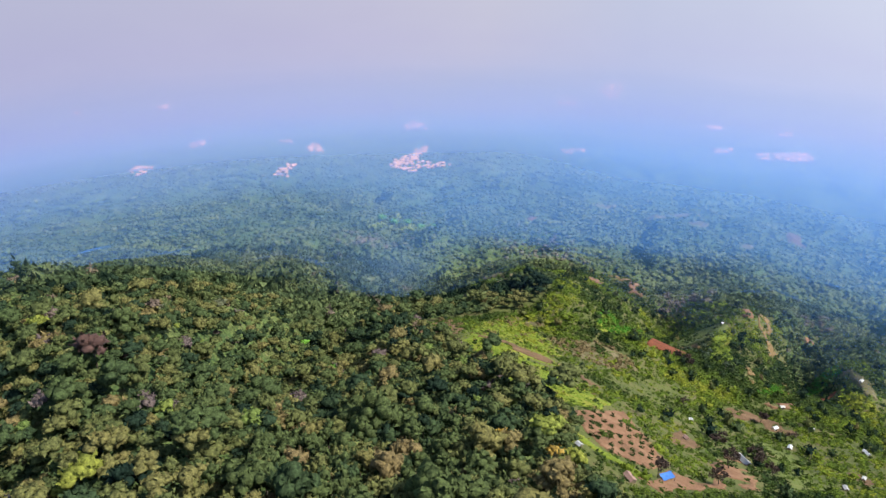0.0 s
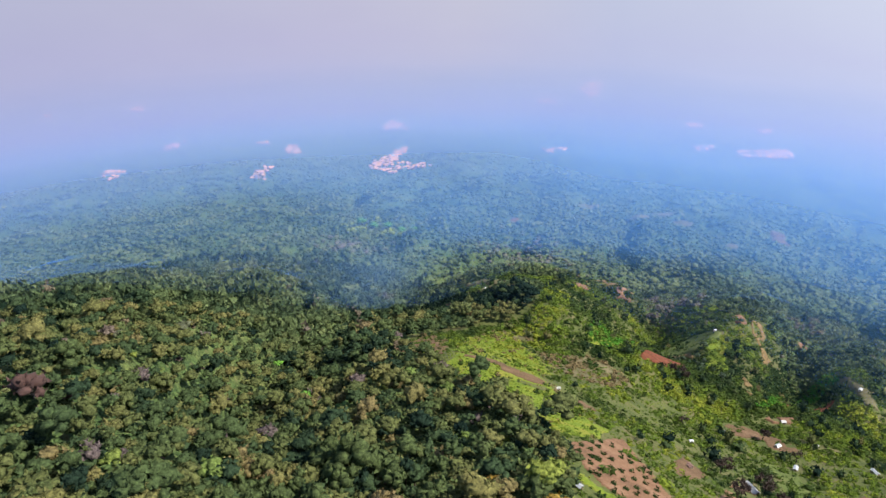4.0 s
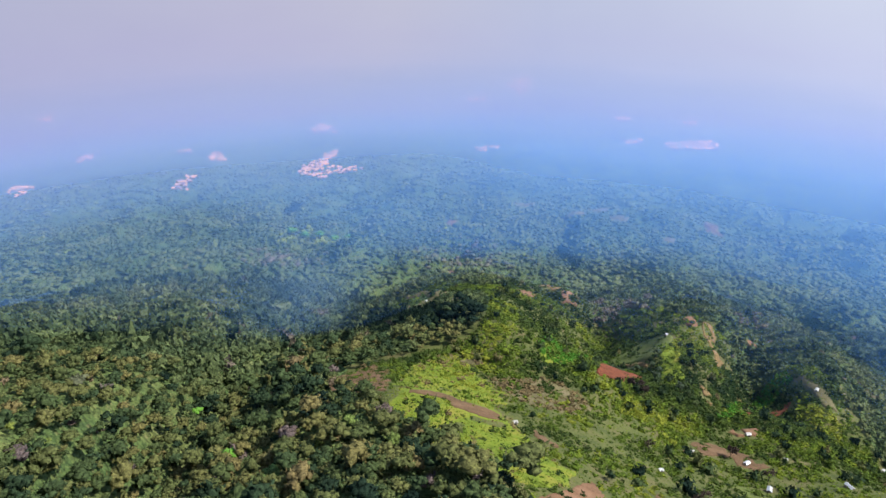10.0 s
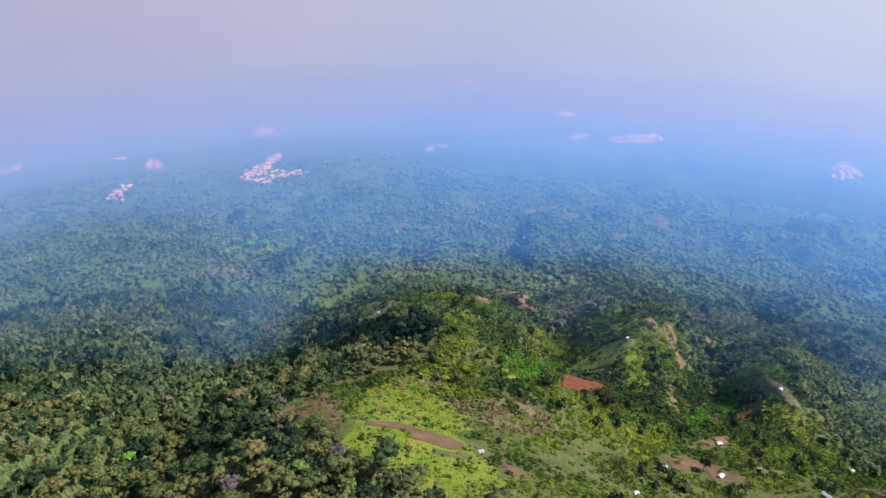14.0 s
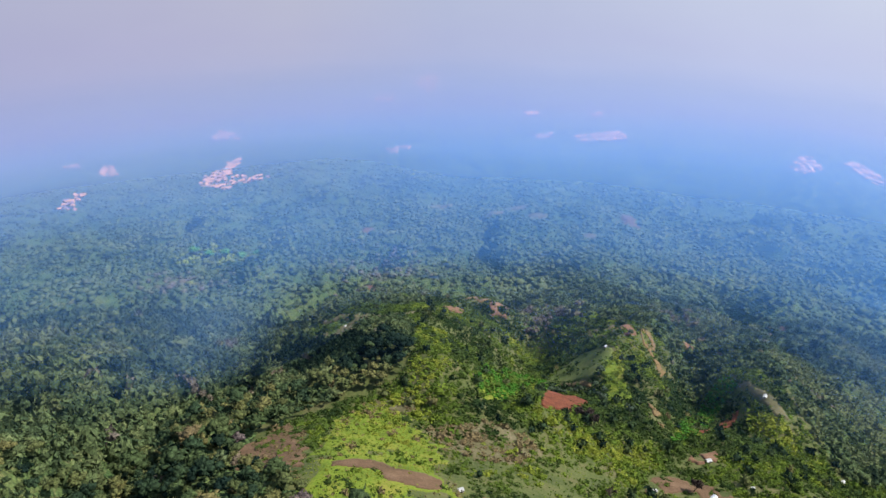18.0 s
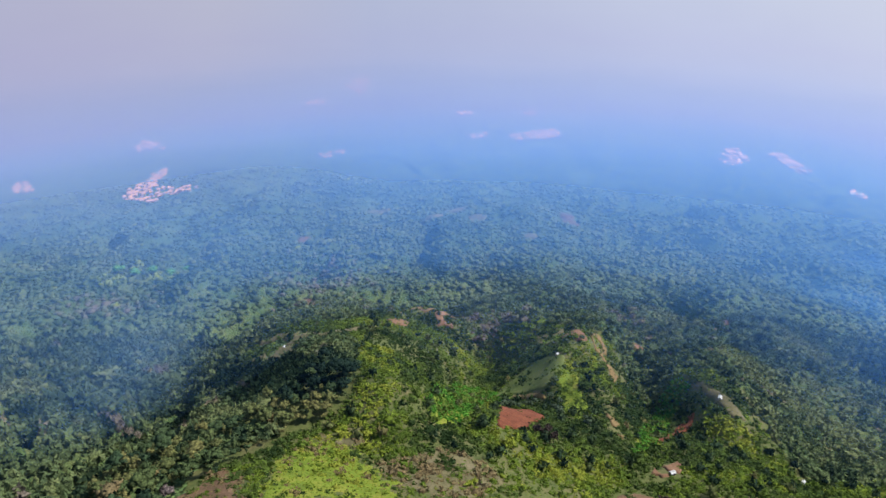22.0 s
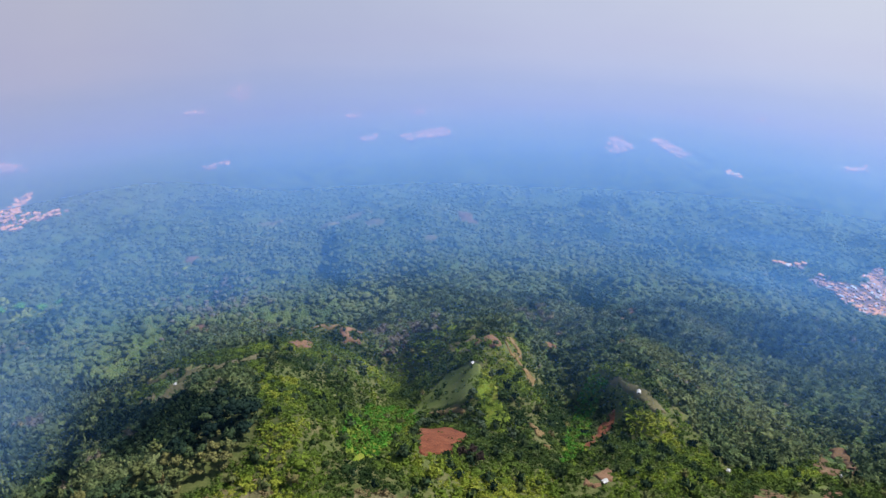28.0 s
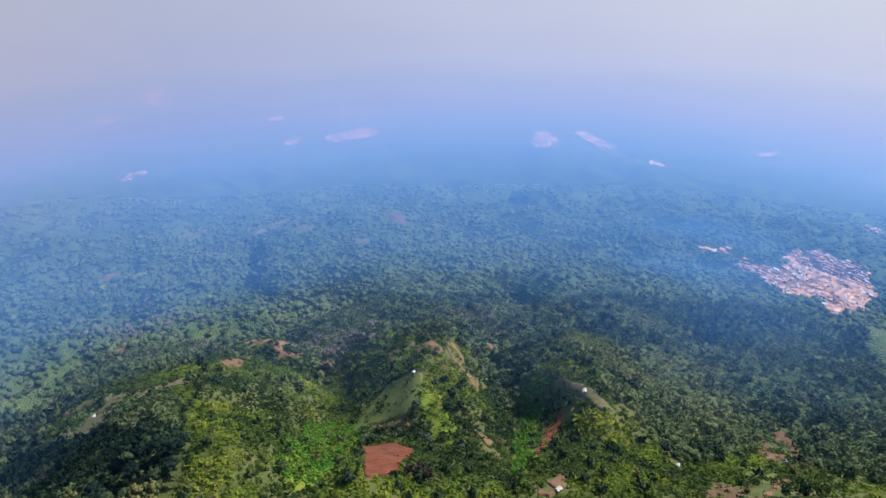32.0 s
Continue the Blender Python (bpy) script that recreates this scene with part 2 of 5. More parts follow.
def leaf_material(name, stops, leaf_scale=0.75):
    """Foliage whose hue follows each plant's own number, darkened and brightened in sprays by the bump noise."""
    m, nt, out = material(name)
    at = nt.nodes.new("ShaderNodeAttribute")
    at.attribute_name = "hue"
    col = ramp(nt, at.outputs["Fac"], stops)
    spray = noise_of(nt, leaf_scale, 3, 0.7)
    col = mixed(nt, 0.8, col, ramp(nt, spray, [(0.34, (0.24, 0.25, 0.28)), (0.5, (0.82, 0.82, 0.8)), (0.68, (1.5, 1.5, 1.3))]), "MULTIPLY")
    d = nt.nodes.new("ShaderNodeBsdfDiffuse")
    tr = nt.nodes.new("ShaderNodeBsdfTranslucent")
    mix = nt.nodes.new("ShaderNodeMixShader")
    mix.inputs[0].default_value = 0.13
    nt.links.new(col, d.inputs[0])
    nt.links.new(col, tr.inputs[0])
    nt.links.new(bumped(nt, spray, 0.9, 0.8), d.inputs["Normal"])
    nt.links.new(d.outputs[0], mix.inputs[1])
    nt.links.new(tr.outputs[0], mix.inputs[2])
    nt.links.new(mix.outputs[0], out.inputs[0])
    return m


def plain_material(name, colour, rough=0.8, metal=0.0, wear=0.25, scale=1.2):
    m, nt, out = material(name)
    n = noise_of(nt, scale, 5, 0.6)
    col = ramp(nt, n, [(0.3, tuple(v * (1 - wear) for v in colour)), (0.7, tuple(min(1, v * (1 + 0.4 * wear)) for v in colour))])
    p = node(nt, "ShaderNodeBsdfPrincipled", Roughness=rough, Metallic=metal)
    nt.links.new(col, p.inputs["Base Color"])
    nt.links.new(bumped(nt, n, 0.3, 0.05), p.inputs["Normal"])
    nt.links.new(p.outputs[0], out.inputs[0])
    return m


def cells(nt, scale, stretch=0.0):
    """Crown-sized cells: nearness to each cell's middle, and a number of its own."""
    n = node(nt, "ShaderNodeTexVoronoi", Scale=scale)
    nt.links.new(nt.nodes.new("ShaderNodeNewGeometry").outputs["Position"], n.inputs["Vector"])
    split = nt.nodes.new("ShaderNodeSeparateColor")
    nt.links.new(n.outputs["Color"], split.inputs[0])
    return n.outputs["Distance"], split.outputs[0]


def ground_material():
    """Low closed undergrowth: bushes of many greens over dark earth."""
    m, nt, out = material("undergrowth")
    big, mid, fine = noise_of(nt, 0.011, 5), noise_of(nt, 0.04, 5, 0.6), noise_of(nt, 0.7, 4, 0.65)
    dist, own = cells(nt, 0.36)
    col = ramp(nt, own, [(0.0, (0.035, 0.073, 0.030)), (0.35, (0.065, 0.121, 0.043)), (0.65, (0.108, 0.173, 0.058)), (0.9, (0.184, 0.216, 0.078)), (1.0, (0.216, 0.194, 0.108))])
    col = mixed(nt, 0.45, col, ramp(nt, mid, [(0.3, (0.035, 0.073, 0.035)), (0.5, (0.086, 0.147, 0.051)), (0.7, (0.216, 0.216, 0.090))]))
    col = mixed(nt, 0.3, col, ramp(nt, big, [(0.35, (0.043, 0.090, 0.039)), (0.65, (0.162, 0.194, 0.073))]))
    col = mixed(nt, 0.6, col, ramp(nt, fine, [(0.3, (0.480, 0.480, 0.480)), (0.7, (1.3, 1.25, 1.05))]), "MULTIPLY")
    p = node(nt, "ShaderNodeBsdfPrincipled", Roughness=0.95)
    p.inputs["Specular IOR Level"].default_value = 0.1
    nt.links.new(col, p.inputs["Base Color"])
    dome = node(nt, "ShaderNodeMath")
    dome.operation = "MULTIPLY"
    dome.inputs[1].default_value = -1.3
    nt.links.new(dist, dome.inputs[0])
    relief = node(nt, "ShaderNodeBump", Strength=1.0, Distance=2.4)
    nt.links.new(dome.outputs[0], relief.inputs["Height"])
    nt.links.new(bumped(nt, fine, 0.8, 1.0), relief.inputs["Normal"])
    nt.links.new(relief.outputs[0], p.inputs["Normal"])
    nt.links.new(p.outputs[0], out.inputs[0])
    return m


GROUND = ground_material()
GRASS = soil_material("meadow_grass", (0.049, 0.107, 0.010), (0.122, 0.205, 0.014), (0.232, 0.210, 0.041), 0.09)
HILL_GRASS = soil_material("rough_hill_grass", (0.040, 0.068, 0.017), (0.080, 0.110, 0.026), (0.140, 0.120, 0.058), 0.06)
DRY_GRASS = soil_material("dry_grass", (0.07, 0.07, 0.029), (0.12, 0.11, 0.047), (0.18, 0.15, 0.091), 0.08)
OLIVE_GRASS = soil_material("grazed_grass", (0.052, 0.08, 0.022), (0.095, 0.135, 0.03), (0.15, 0.16, 0.055), 0.06)
RED_SOIL = soil_material("red_soil", (0.090, 0.027, 0.014), (0.162, 0.050, 0.025), (0.216, 0.081, 0.045), furrows=0.7)
BROWN_SOIL = soil_material("brown_soil", (0.068, 0.044, 0.024), (0.128, 0.076, 0.043), (0.192, 0.124, 0.076))
RUDDY_SOIL = soil_material("ruddy_soil", (0.1, 0.058, 0.034), (0.185, 0.1, 0.058), (0.26, 0.155, 0.095), 0.1)
PALE_SOIL = soil_material("pale_soil", (0.106, 0.072, 0.030), (0.176, 0.116, 0.050), (0.246, 0.172, 0.086))
TOWN_EARTH = soil_material("town_earth", (0.16, 0.1, 0.08), (0.24, 0.15, 0.12), (0.32, 0.21, 0.17), 0.05)
TOWN_SOIL = soil_material("trodden_earth", (0.44, 0.18, 0.1), (0.6, 0.26, 0.15), (0.68, 0.34, 0.22), 0.03)
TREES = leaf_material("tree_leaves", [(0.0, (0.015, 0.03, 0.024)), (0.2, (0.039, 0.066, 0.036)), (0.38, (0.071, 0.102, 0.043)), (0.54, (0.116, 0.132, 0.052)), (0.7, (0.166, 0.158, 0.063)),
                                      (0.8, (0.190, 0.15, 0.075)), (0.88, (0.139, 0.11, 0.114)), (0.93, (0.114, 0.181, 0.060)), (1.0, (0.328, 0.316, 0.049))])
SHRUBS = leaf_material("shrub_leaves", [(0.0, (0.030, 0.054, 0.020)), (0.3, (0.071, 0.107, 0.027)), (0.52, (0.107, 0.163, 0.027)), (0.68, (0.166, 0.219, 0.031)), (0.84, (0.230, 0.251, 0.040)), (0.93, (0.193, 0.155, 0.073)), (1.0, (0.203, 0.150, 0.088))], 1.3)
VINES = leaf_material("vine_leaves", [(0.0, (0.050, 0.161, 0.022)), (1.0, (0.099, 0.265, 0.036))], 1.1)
# Paler, greyer copy of TREES: brightness of far lit crowns put into the colour.
WOODS = leaf_material("pale_woods_leaves", [(0.0, (0.013, 0.026, 0.016)), (0.2, (0.06, 0.092, 0.046)), (0.38, (0.112, 0.15, 0.066)), (0.54, (0.15, 0.18, 0.08)), (0.7, (0.185, 0.2, 0.085)),
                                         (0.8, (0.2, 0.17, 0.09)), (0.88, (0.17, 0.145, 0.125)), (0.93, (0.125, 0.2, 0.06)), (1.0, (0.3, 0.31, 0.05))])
DARK_LEAF = plain_material("withered_leaves", (0.05, 0.03, 0.022), 0.9, 0, 0.4)
MAROON_LEAF = plain_material("maroon_leaves", (0.065, 0.032, 0.026), 0.9, 0, 0.45, 0.6)
YELLOW_LEAF = plain_material("yellow_leaves", (0.42, 0.44, 0.02), 0.85, 0, 0.4, 0.8)
LIME_LEAF = plain_material("lime_leaves", (0.1, 0.26, 0.02), 0.85, 0, 0.4, 0.8)
ORANGE_LEAF = plain_material("ochre_leaves", (0.3, 0.2, 0.03), 0.85, 0, 0.4, 0.8)
EVERGREEN = plain_material("evergreen_leaves", (0.035, 0.06, 0.024), 0.9, 0, 0.45, 0.8)
BARK = plain_material("bark", (0.11, 0.085, 0.065), 0.95, 0, 0.4, 0.9)
DEAD_BARK = plain_material("charred_bark", (0.035, 0.026, 0.022), 0.95, 0, 0.4, 0.9)
WHITE_ROOF = plain_material("whitewashed_sheet_roof", (0.42, 0.42, 0.41), 0.5, 0.0, 0.15, 0.8)
GREY_ROOF = plain_material("weathered_zinc_roof", (0.48, 0.5, 0.53), 0.5, 0.2, 0.3, 0.8)
RUST_ROOF = plain_material("rusty_sheet_roof", (0.31, 0.19, 0.155), 0.7, 0.1, 0.35, 0.8)
TILE_ROOF = plain_material("clay_tile_roof", (0.72, 0.34, 0.17), 0.85, 0, 0.35, 0.15)
WALL_WOOD = plain_material("weathered_boards", (0.25, 0.19, 0.13), 0.9, 0, 0.35, 1.5)
WALL_PINK = plain_material("dusty_pink_wall", (0.42, 0.27, 0.18), 0.85, 0, 0.2, 0.3)
WALL_WHITE = plain_material("limewashed_wall", (0.52, 0.45, 0.39), 0.85, 0, 0.15, 1.0)
DOOR_WOOD = plain_material("dark_door_wood", (0.08, 0.055, 0.04), 0.7, 0, 0.3, 2)
BLUE_TARP = plain_material("blue_tarpaulin", (0.06, 0.2, 0.6), 0.45, 0, 0.25, 0.8)


# ---------------------------------------------------------------- mesh helpers
def mesh_of(name, verts, faces, mats, hue=None, face_mat=None, smooth=False):
    """A mesh from arrays; faces all with the same number of corners."""
    verts, faces = np.asarray(verts, np.float32), np.asarray(faces, np.int32)
    me = bpy.data.meshes.new(name)
    k = faces.shape[1]
    me.vertices.add(len(verts))
    me.vertices.foreach_set("co", verts.ravel())
    me.loops.add(faces.size)
    me.loops.foreach_set("vertex_index", faces.ravel())
    me.polygons.add(len(faces))
    me.polygons.foreach_set("loop_start", np.arange(0, faces.size, k, dtype=np.int32))
    me.polygons.foreach_set("loop_total", np.full(len(faces), k, np.int32))
    if smooth:
        me.polygons.foreach_set("use_smooth", np.ones(len(faces), bool))
    for m in mats if isinstance(mats, (list, tuple)) else [mats]:
        me.materials.append(m)
    if face_mat is not None:
        me.polygons.foreach_set("material_index", np.asarray(face_mat, np.int32))
    if hue is not None:
        a = me.attributes.new("hue", "FLOAT", "POINT")
        a.data.foreach_set("value", np.asarray(hue, np.float32))
    me.update(calc_edges=True)
    return me


def part(name, me, parent, label="", m=None):
    ob = new(name, me)
    ob.parent = parent
    if m is not None:
        ob.matrix_basis = m
    if label:
        ob["label"] = label
    return ob


def from_bm(bm, name, mat):
    me = bpy.data.meshes.new(name)
    bm.to_mesh(me)
    bm.free()
    me.materials.append(mat)
    return me


def box(bm, cx, cy, cz, sx, sy, sz, bevel=0.0):
    got = bmesh.ops.create_cube(bm, size=1.0, matrix=Matrix.Translation((cx, cy, cz)) @ Matrix.Diagonal((sx, sy, sz, 1)))
    if bevel:
        edges = list({e for v in got["verts"] for e in v.link_edges})
        bmesh.ops.bevel(bm, geom=edges, offset=bevel, segments=1, affect="EDGES")


rng = np.random.default_rng(5)


def ico(level):
    bm = bmesh.new()
    bmesh.ops.create_icosphere(bm, subdivisions=level, radius=1.0)
    v = np.array([p.co[:] for p in bm.verts])
    f = np.array([[q.index for q in p.verts] for p in bm.faces])
    bm.free()
    return v, f


ICO1, ICO2 = ico(1), ico(2)


def tube(points, radii, sides=5):
    """A tapered limb along points."""
    verts, faces = [], []
    points = [Vector(p) for p in points]
    for k, (p, r) in enumerate(zip(points, radii)):
        way = (points[min(k + 1, len(points) - 1)] - points[max(k - 1, 0)]).normalized()
        a = way.orthogonal().normalized()
        b = way.cross(a)
        for j in range(sides):
            t = 2 * math.pi * j / sides
            verts.append(p + r * (math.cos(t) * a + math.sin(t) * b))
    for k in range(len(points) - 1):
        for j in range(sides):
            q, w = k * sides + j, k * sides + (j + 1) % sides
            faces += [(q, w, w + sides), (q, w + sides, q + sides)]
    return np.array([v[:] for v in verts]), np.array(faces)


def joined(pieces):
    vs, fs, n = [], [], 0
    for v, f in pieces:
        vs.append(v)
        fs.append(f + n)
        n += len(v)
    return np.concatenate(vs), np.concatenate(fs)


def leaves_on(centres, normals, size, r):
    """Single leaf sprays: small bent triangles that stand off a surface."""
    n = len(centres)
    a = r.normal(size=(n, 3))
    a -= (a * normals).sum(1, keepdims=True) * normals * 0.6
    a /= np.linalg.norm(a, axis=1, keepdims=True)
    b = np.cross(a, normals + 0.5 * r.normal(size=(n, 3)))
    b /= np.linalg.norm(b, axis=1, keepdims=True) + 1e-6
    s = size * r.uniform(0.6, 1.3, (n, 1))
    v = np.stack([centres - 0.5 * s * b, centres + 0.5 * s * b, centres + s * a + 0.35 * s * normals], 1).reshape(-1, 3)
    return v, np.arange(3 * n).reshape(-1, 3)


def crown(lumps, spread, flat, level, leaves, seed, leaf=0.16, clump=(0.34, 0.52), uneven=0.13):
    """A crown of radius about 1 on z = 0: a dome of uneven clumps with loose leaf sprays on them."""
    r = np.random.default_rng(seed)
    base, tri = ICO2 if level == 2 else ICO1
    pieces, cs, ns = [], [], []
    for k in range(lumps):
        ang, rad = k * 2.4 + r.uniform(0, 0.8), spread * math.sqrt((k + 0.2) / lumps) * r.uniform(0.8, 1.15)
        size = r.uniform(*clump) * (1.15 - 0.35 * rad)
        c = np.array([rad * math.cos(ang), rad * math.sin(ang), flat * (1 - rad * rad) * r.uniform(0.75, 1.2)])
        v = base * (size * np.array([1, 1, r.uniform(0.6, 0.85)])) * (1 + r.normal(0, uneven, (len(base), 1))) * r.uniform(0.8, 1.2, 3)
        pieces.append((v + c, tri))
        pick = r.integers(0, len(base), leaves // lumps + 1)
        n = base[pick]
        up = n[:, 2] > -0.35
        cs.append((v + c)[pick][up])
        ns.append(n[up])
    if leaves:
        pieces.append(leaves_on(np.concatenate(cs), np.concatenate(ns), leaf, r))
    return joined(pieces)


def spray(core, leaves, leaf, flat, seed):
    """A plant of radius about 1 on z = 0: a small uneven core hidden in many leaf sprays that stand out on all sides."""
    r = np.random.default_rng(seed)
    v, f = ICO1
    body = v * (core * np.array([1, 1, flat])) * r.uniform(0.7, 1.25, (len(v), 1)) * r.uniform(0.8, 1.2, 3)
    n = r.normal(size=(leaves, 3))
    n[:, 2] = np.abs(n[:, 2]) * 1.1 - 0.25
    n /= np.linalg.norm(n, axis=1, keepdims=True)
    at = n * np.array([1, 1, flat]) * r.uniform(0.45, 0.95, (leaves, 1)) * r.uniform(0.8, 1.2, 3)
    return joined([(body + [0, 0, 0.25 * flat], f), leaves_on(at + [0, 0, 0.25 * flat], n, leaf, r)])


def palm(seed):
    """A palm's head of radius about 1: drooping fronds, each folded along its rib."""
    r = np.random.default_rng(seed)
    pieces = []
    for k in range(11):
        ang = k * 2 * math.pi / 11 + r.uniform(-0.2, 0.2)
        d, s = np.array([math.cos(ang), math.sin(ang), 0]), np.array([-math.sin(ang), math.cos(ang), 0])
        up = r.uniform(0.1, 0.55)
        rib = [np.array([0, 0, 0.1]), 0.5 * d + [0, 0, 0.1 + up * 0.5], 1.0 * d + [0, 0, up * 0.3 - 0.15]]
        w = 0.13
        v = np.array([rib[0], rib[1] + w * s - [0, 0, 0.05], rib[1], rib[1] - w * s - [0, 0, 0.05], rib[2]])
        pieces.append((v, np.array([[0, 2, 1], [0, 3, 2], [1, 2, 4], [2, 3, 4]])))
    return joined(pieces)


NEAR_CROWNS = [crown(6 + k % 3, 0.66 + 0.05 * (k % 3), (0.6, 0.42, 0.8, 0.5)[k % 4], 1, 120, 100 + k, 0.24, (0.3, 0.46), 0.24) for k in range(12)]
MID_CROWNS = [spray(0.6, 26, 0.6, (0.85, 0.65, 1.1)[k % 3], 200 + k) for k in range(9)] + [palm(300 + k) for k in range(3)]
FAR_CROWNS = [spray(0.85, 1, 0.9, (0.8, 1.1)[k % 2], 400 + k) for k in range(6)]
FAINT_CROWNS = [crown(1, 0.2, 0.35, 1, 0, 500 + k) for k in range(5)]
BUSHES = [spray(0.55, 18, 0.6, (0.7, 0.9)[k % 2], 600 + k) for k in range(8)]


def scatter(name, protos, xyz, size, tall, which, hue, mat, sink=0.0, trunk=0.0):
    """One mesh of many plants: the chosen prototypes, turned, sized and set down."""
    vs, fs, hs, n = [], [], [], 0
    turn = rng.uniform(0, 2 * math.pi, len(xyz))
    for p, (v, f) in enumerate(protos):
        sel = np.nonzero(which == p)[0]
        if not len(sel):
            continue
        c, s = np.cos(turn[sel])[:, None], np.sin(turn[sel])[:, None]
        x = (v[None, :, 0] * c - v[None, :, 1] * s) * size[sel][:, None] + xyz[sel, 0][:, None]
        y = (v[None, :, 0] * s + v[None, :, 1] * c) * size[sel][:, None] + xyz[sel, 1][:, None]
        z = v[None, :, 2] * tall[sel][:, None] + xyz[sel, 2][:, None]
        vs.append(np.stack([x, y, z], -1).reshape(-1, 3))
        fs.append((f[None] + (np.arange(len(sel)) * len(v))[:, None, None] + n).reshape(-1, 3))
        hs.append(np.repeat(hue[sel], len(v)))
        n += len(sel) * len(v)
    return new(name, mesh_of(name, np.concatenate(vs), np.concatenate(fs), mat, np.concatenate(hs)))


# ---------------------------------------------------------------- ground
def polar_sheet(radii, angles, level):
    r, a = np.meshgrid(radii, angles, indexing="ij")
    x, y = r * np.sin(a), r * np.cos(a)
    v = np.stack([x, y, level(x, y)], -1).reshape(-1, 3)
    n, m = len(radii), len(angles)
    i, j = np.meshgrid(np.arange(n - 1), np.arange(m), indexing="ij")
    j2 = (j + 1) % m
    f = np.stack([i * m + j, i * m + j2, (i + 1) * m + j2, (i + 1) * m + j], -1).reshape(-1, 4)
    return v, f[:, ::-1]


ANGLES = np.radians(np.concatenate([np.arange(-66, 66, 0.42), np.arange(66, 294, 4.0)]))
RADII = np.concatenate([np.arange(1, 150, 12), np.arange(150, 900, 4.2), np.geomspace(900, 4740, 90)])
v, f = polar_sheet(RADII, ANGLES, height)
ground = new("ground", mesh_of("ground", v, f, GROUND, smooth=True))
tagged(ground, "green volcanic mountainside falling to a wide wooded plain", "ground", kind="structure")


# ---------------------------------------------------------------- haze over the plain, and the far distance
# A sheet painted as air haze: opacity and colour change with distance.
def haze_material():
    m, nt, out = material("painted_haze")
    pos = nt.nodes.new("ShaderNodeNewGeometry").outputs["Position"]
    flat = nt.nodes.new("ShaderNodeVectorMath")
    flat.operation = "MULTIPLY"
    flat.inputs[1].default_value = (1 / 4740, 1 / 4740, 0)
    nt.links.new(pos, flat.inputs[0])
    far = nt.nodes.new("ShaderNodeVectorMath")
    far.operation = "LENGTH"
    nt.links.new(flat.outputs[0], far.inputs[0])
    wisp = noise_of(nt, 0.0016, 3, 0.5)
    shift = node(nt, "ShaderNodeMath")
    shift.operation = "MULTIPLY_ADD"
    nt.links.new(wisp, shift.inputs[0])
    shift.inputs[1].default_value = 0.05
    nt.links.new(far.outputs["Value"], shift.inputs[2])
    east = nt.nodes.new("ShaderNodeSeparateXYZ")
    nt.links.new(flat.outputs[0], east.inputs[0])
    lean = node(nt, "ShaderNodeMapRange")  # thicker over the western valley
    for key, value in (("From Min", -0.09), ("From Max", 0.1), ("To Min", 0.018), ("To Max", 0.016)):
        lean.inputs[key].default_value = value
    nt.links.new(east.outputs[0], lean.inputs[0])
    west = node(nt, "ShaderNodeMath")
    nt.links.new(shift.outputs[0], west.inputs[0])
    nt.links.new(lean.outputs[0], west.inputs[1])
    d = west.outputs[0]
    deep = nt.nodes.new("ShaderNodeAttribute")  # strength of the painted haze here
    deep.attribute_name = "hue"
    amount = node(nt, "ShaderNodeMath")
    amount.operation, amount.use_clamp = "MULTIPLY", True
    nt.links.new(ramp(nt, d, HAZE_THICK), amount.inputs[0])
    nt.links.new(deep.outputs["Fac"], amount.inputs[1])
    thick = amount.outputs[0]
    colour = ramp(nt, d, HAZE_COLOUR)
    # haze colour brightened towards the sun's side
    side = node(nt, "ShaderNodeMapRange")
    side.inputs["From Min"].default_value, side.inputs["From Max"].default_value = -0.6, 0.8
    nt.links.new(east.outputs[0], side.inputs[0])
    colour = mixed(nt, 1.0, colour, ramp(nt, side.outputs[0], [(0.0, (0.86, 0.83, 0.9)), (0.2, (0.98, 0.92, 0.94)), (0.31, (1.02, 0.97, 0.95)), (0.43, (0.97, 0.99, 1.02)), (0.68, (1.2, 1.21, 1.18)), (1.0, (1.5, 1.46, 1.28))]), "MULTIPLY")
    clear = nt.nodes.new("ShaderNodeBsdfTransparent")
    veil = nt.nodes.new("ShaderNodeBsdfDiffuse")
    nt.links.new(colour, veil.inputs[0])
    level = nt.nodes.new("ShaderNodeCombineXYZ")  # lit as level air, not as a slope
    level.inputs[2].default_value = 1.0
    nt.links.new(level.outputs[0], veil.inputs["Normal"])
    glow = nt.nodes.new("ShaderNodeEmission")  # glow added to the far rim, for bright haze where land and sky meet
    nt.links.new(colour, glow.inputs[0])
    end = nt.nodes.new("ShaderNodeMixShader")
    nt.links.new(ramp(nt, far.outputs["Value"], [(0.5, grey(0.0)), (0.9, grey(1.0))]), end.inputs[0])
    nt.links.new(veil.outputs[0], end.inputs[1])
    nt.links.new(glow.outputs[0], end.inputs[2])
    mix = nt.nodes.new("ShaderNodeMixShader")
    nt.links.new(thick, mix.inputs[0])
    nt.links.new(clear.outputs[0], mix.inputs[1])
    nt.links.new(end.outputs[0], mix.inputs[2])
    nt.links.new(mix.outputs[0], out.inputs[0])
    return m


def grey(v):
    return (v, v, v)


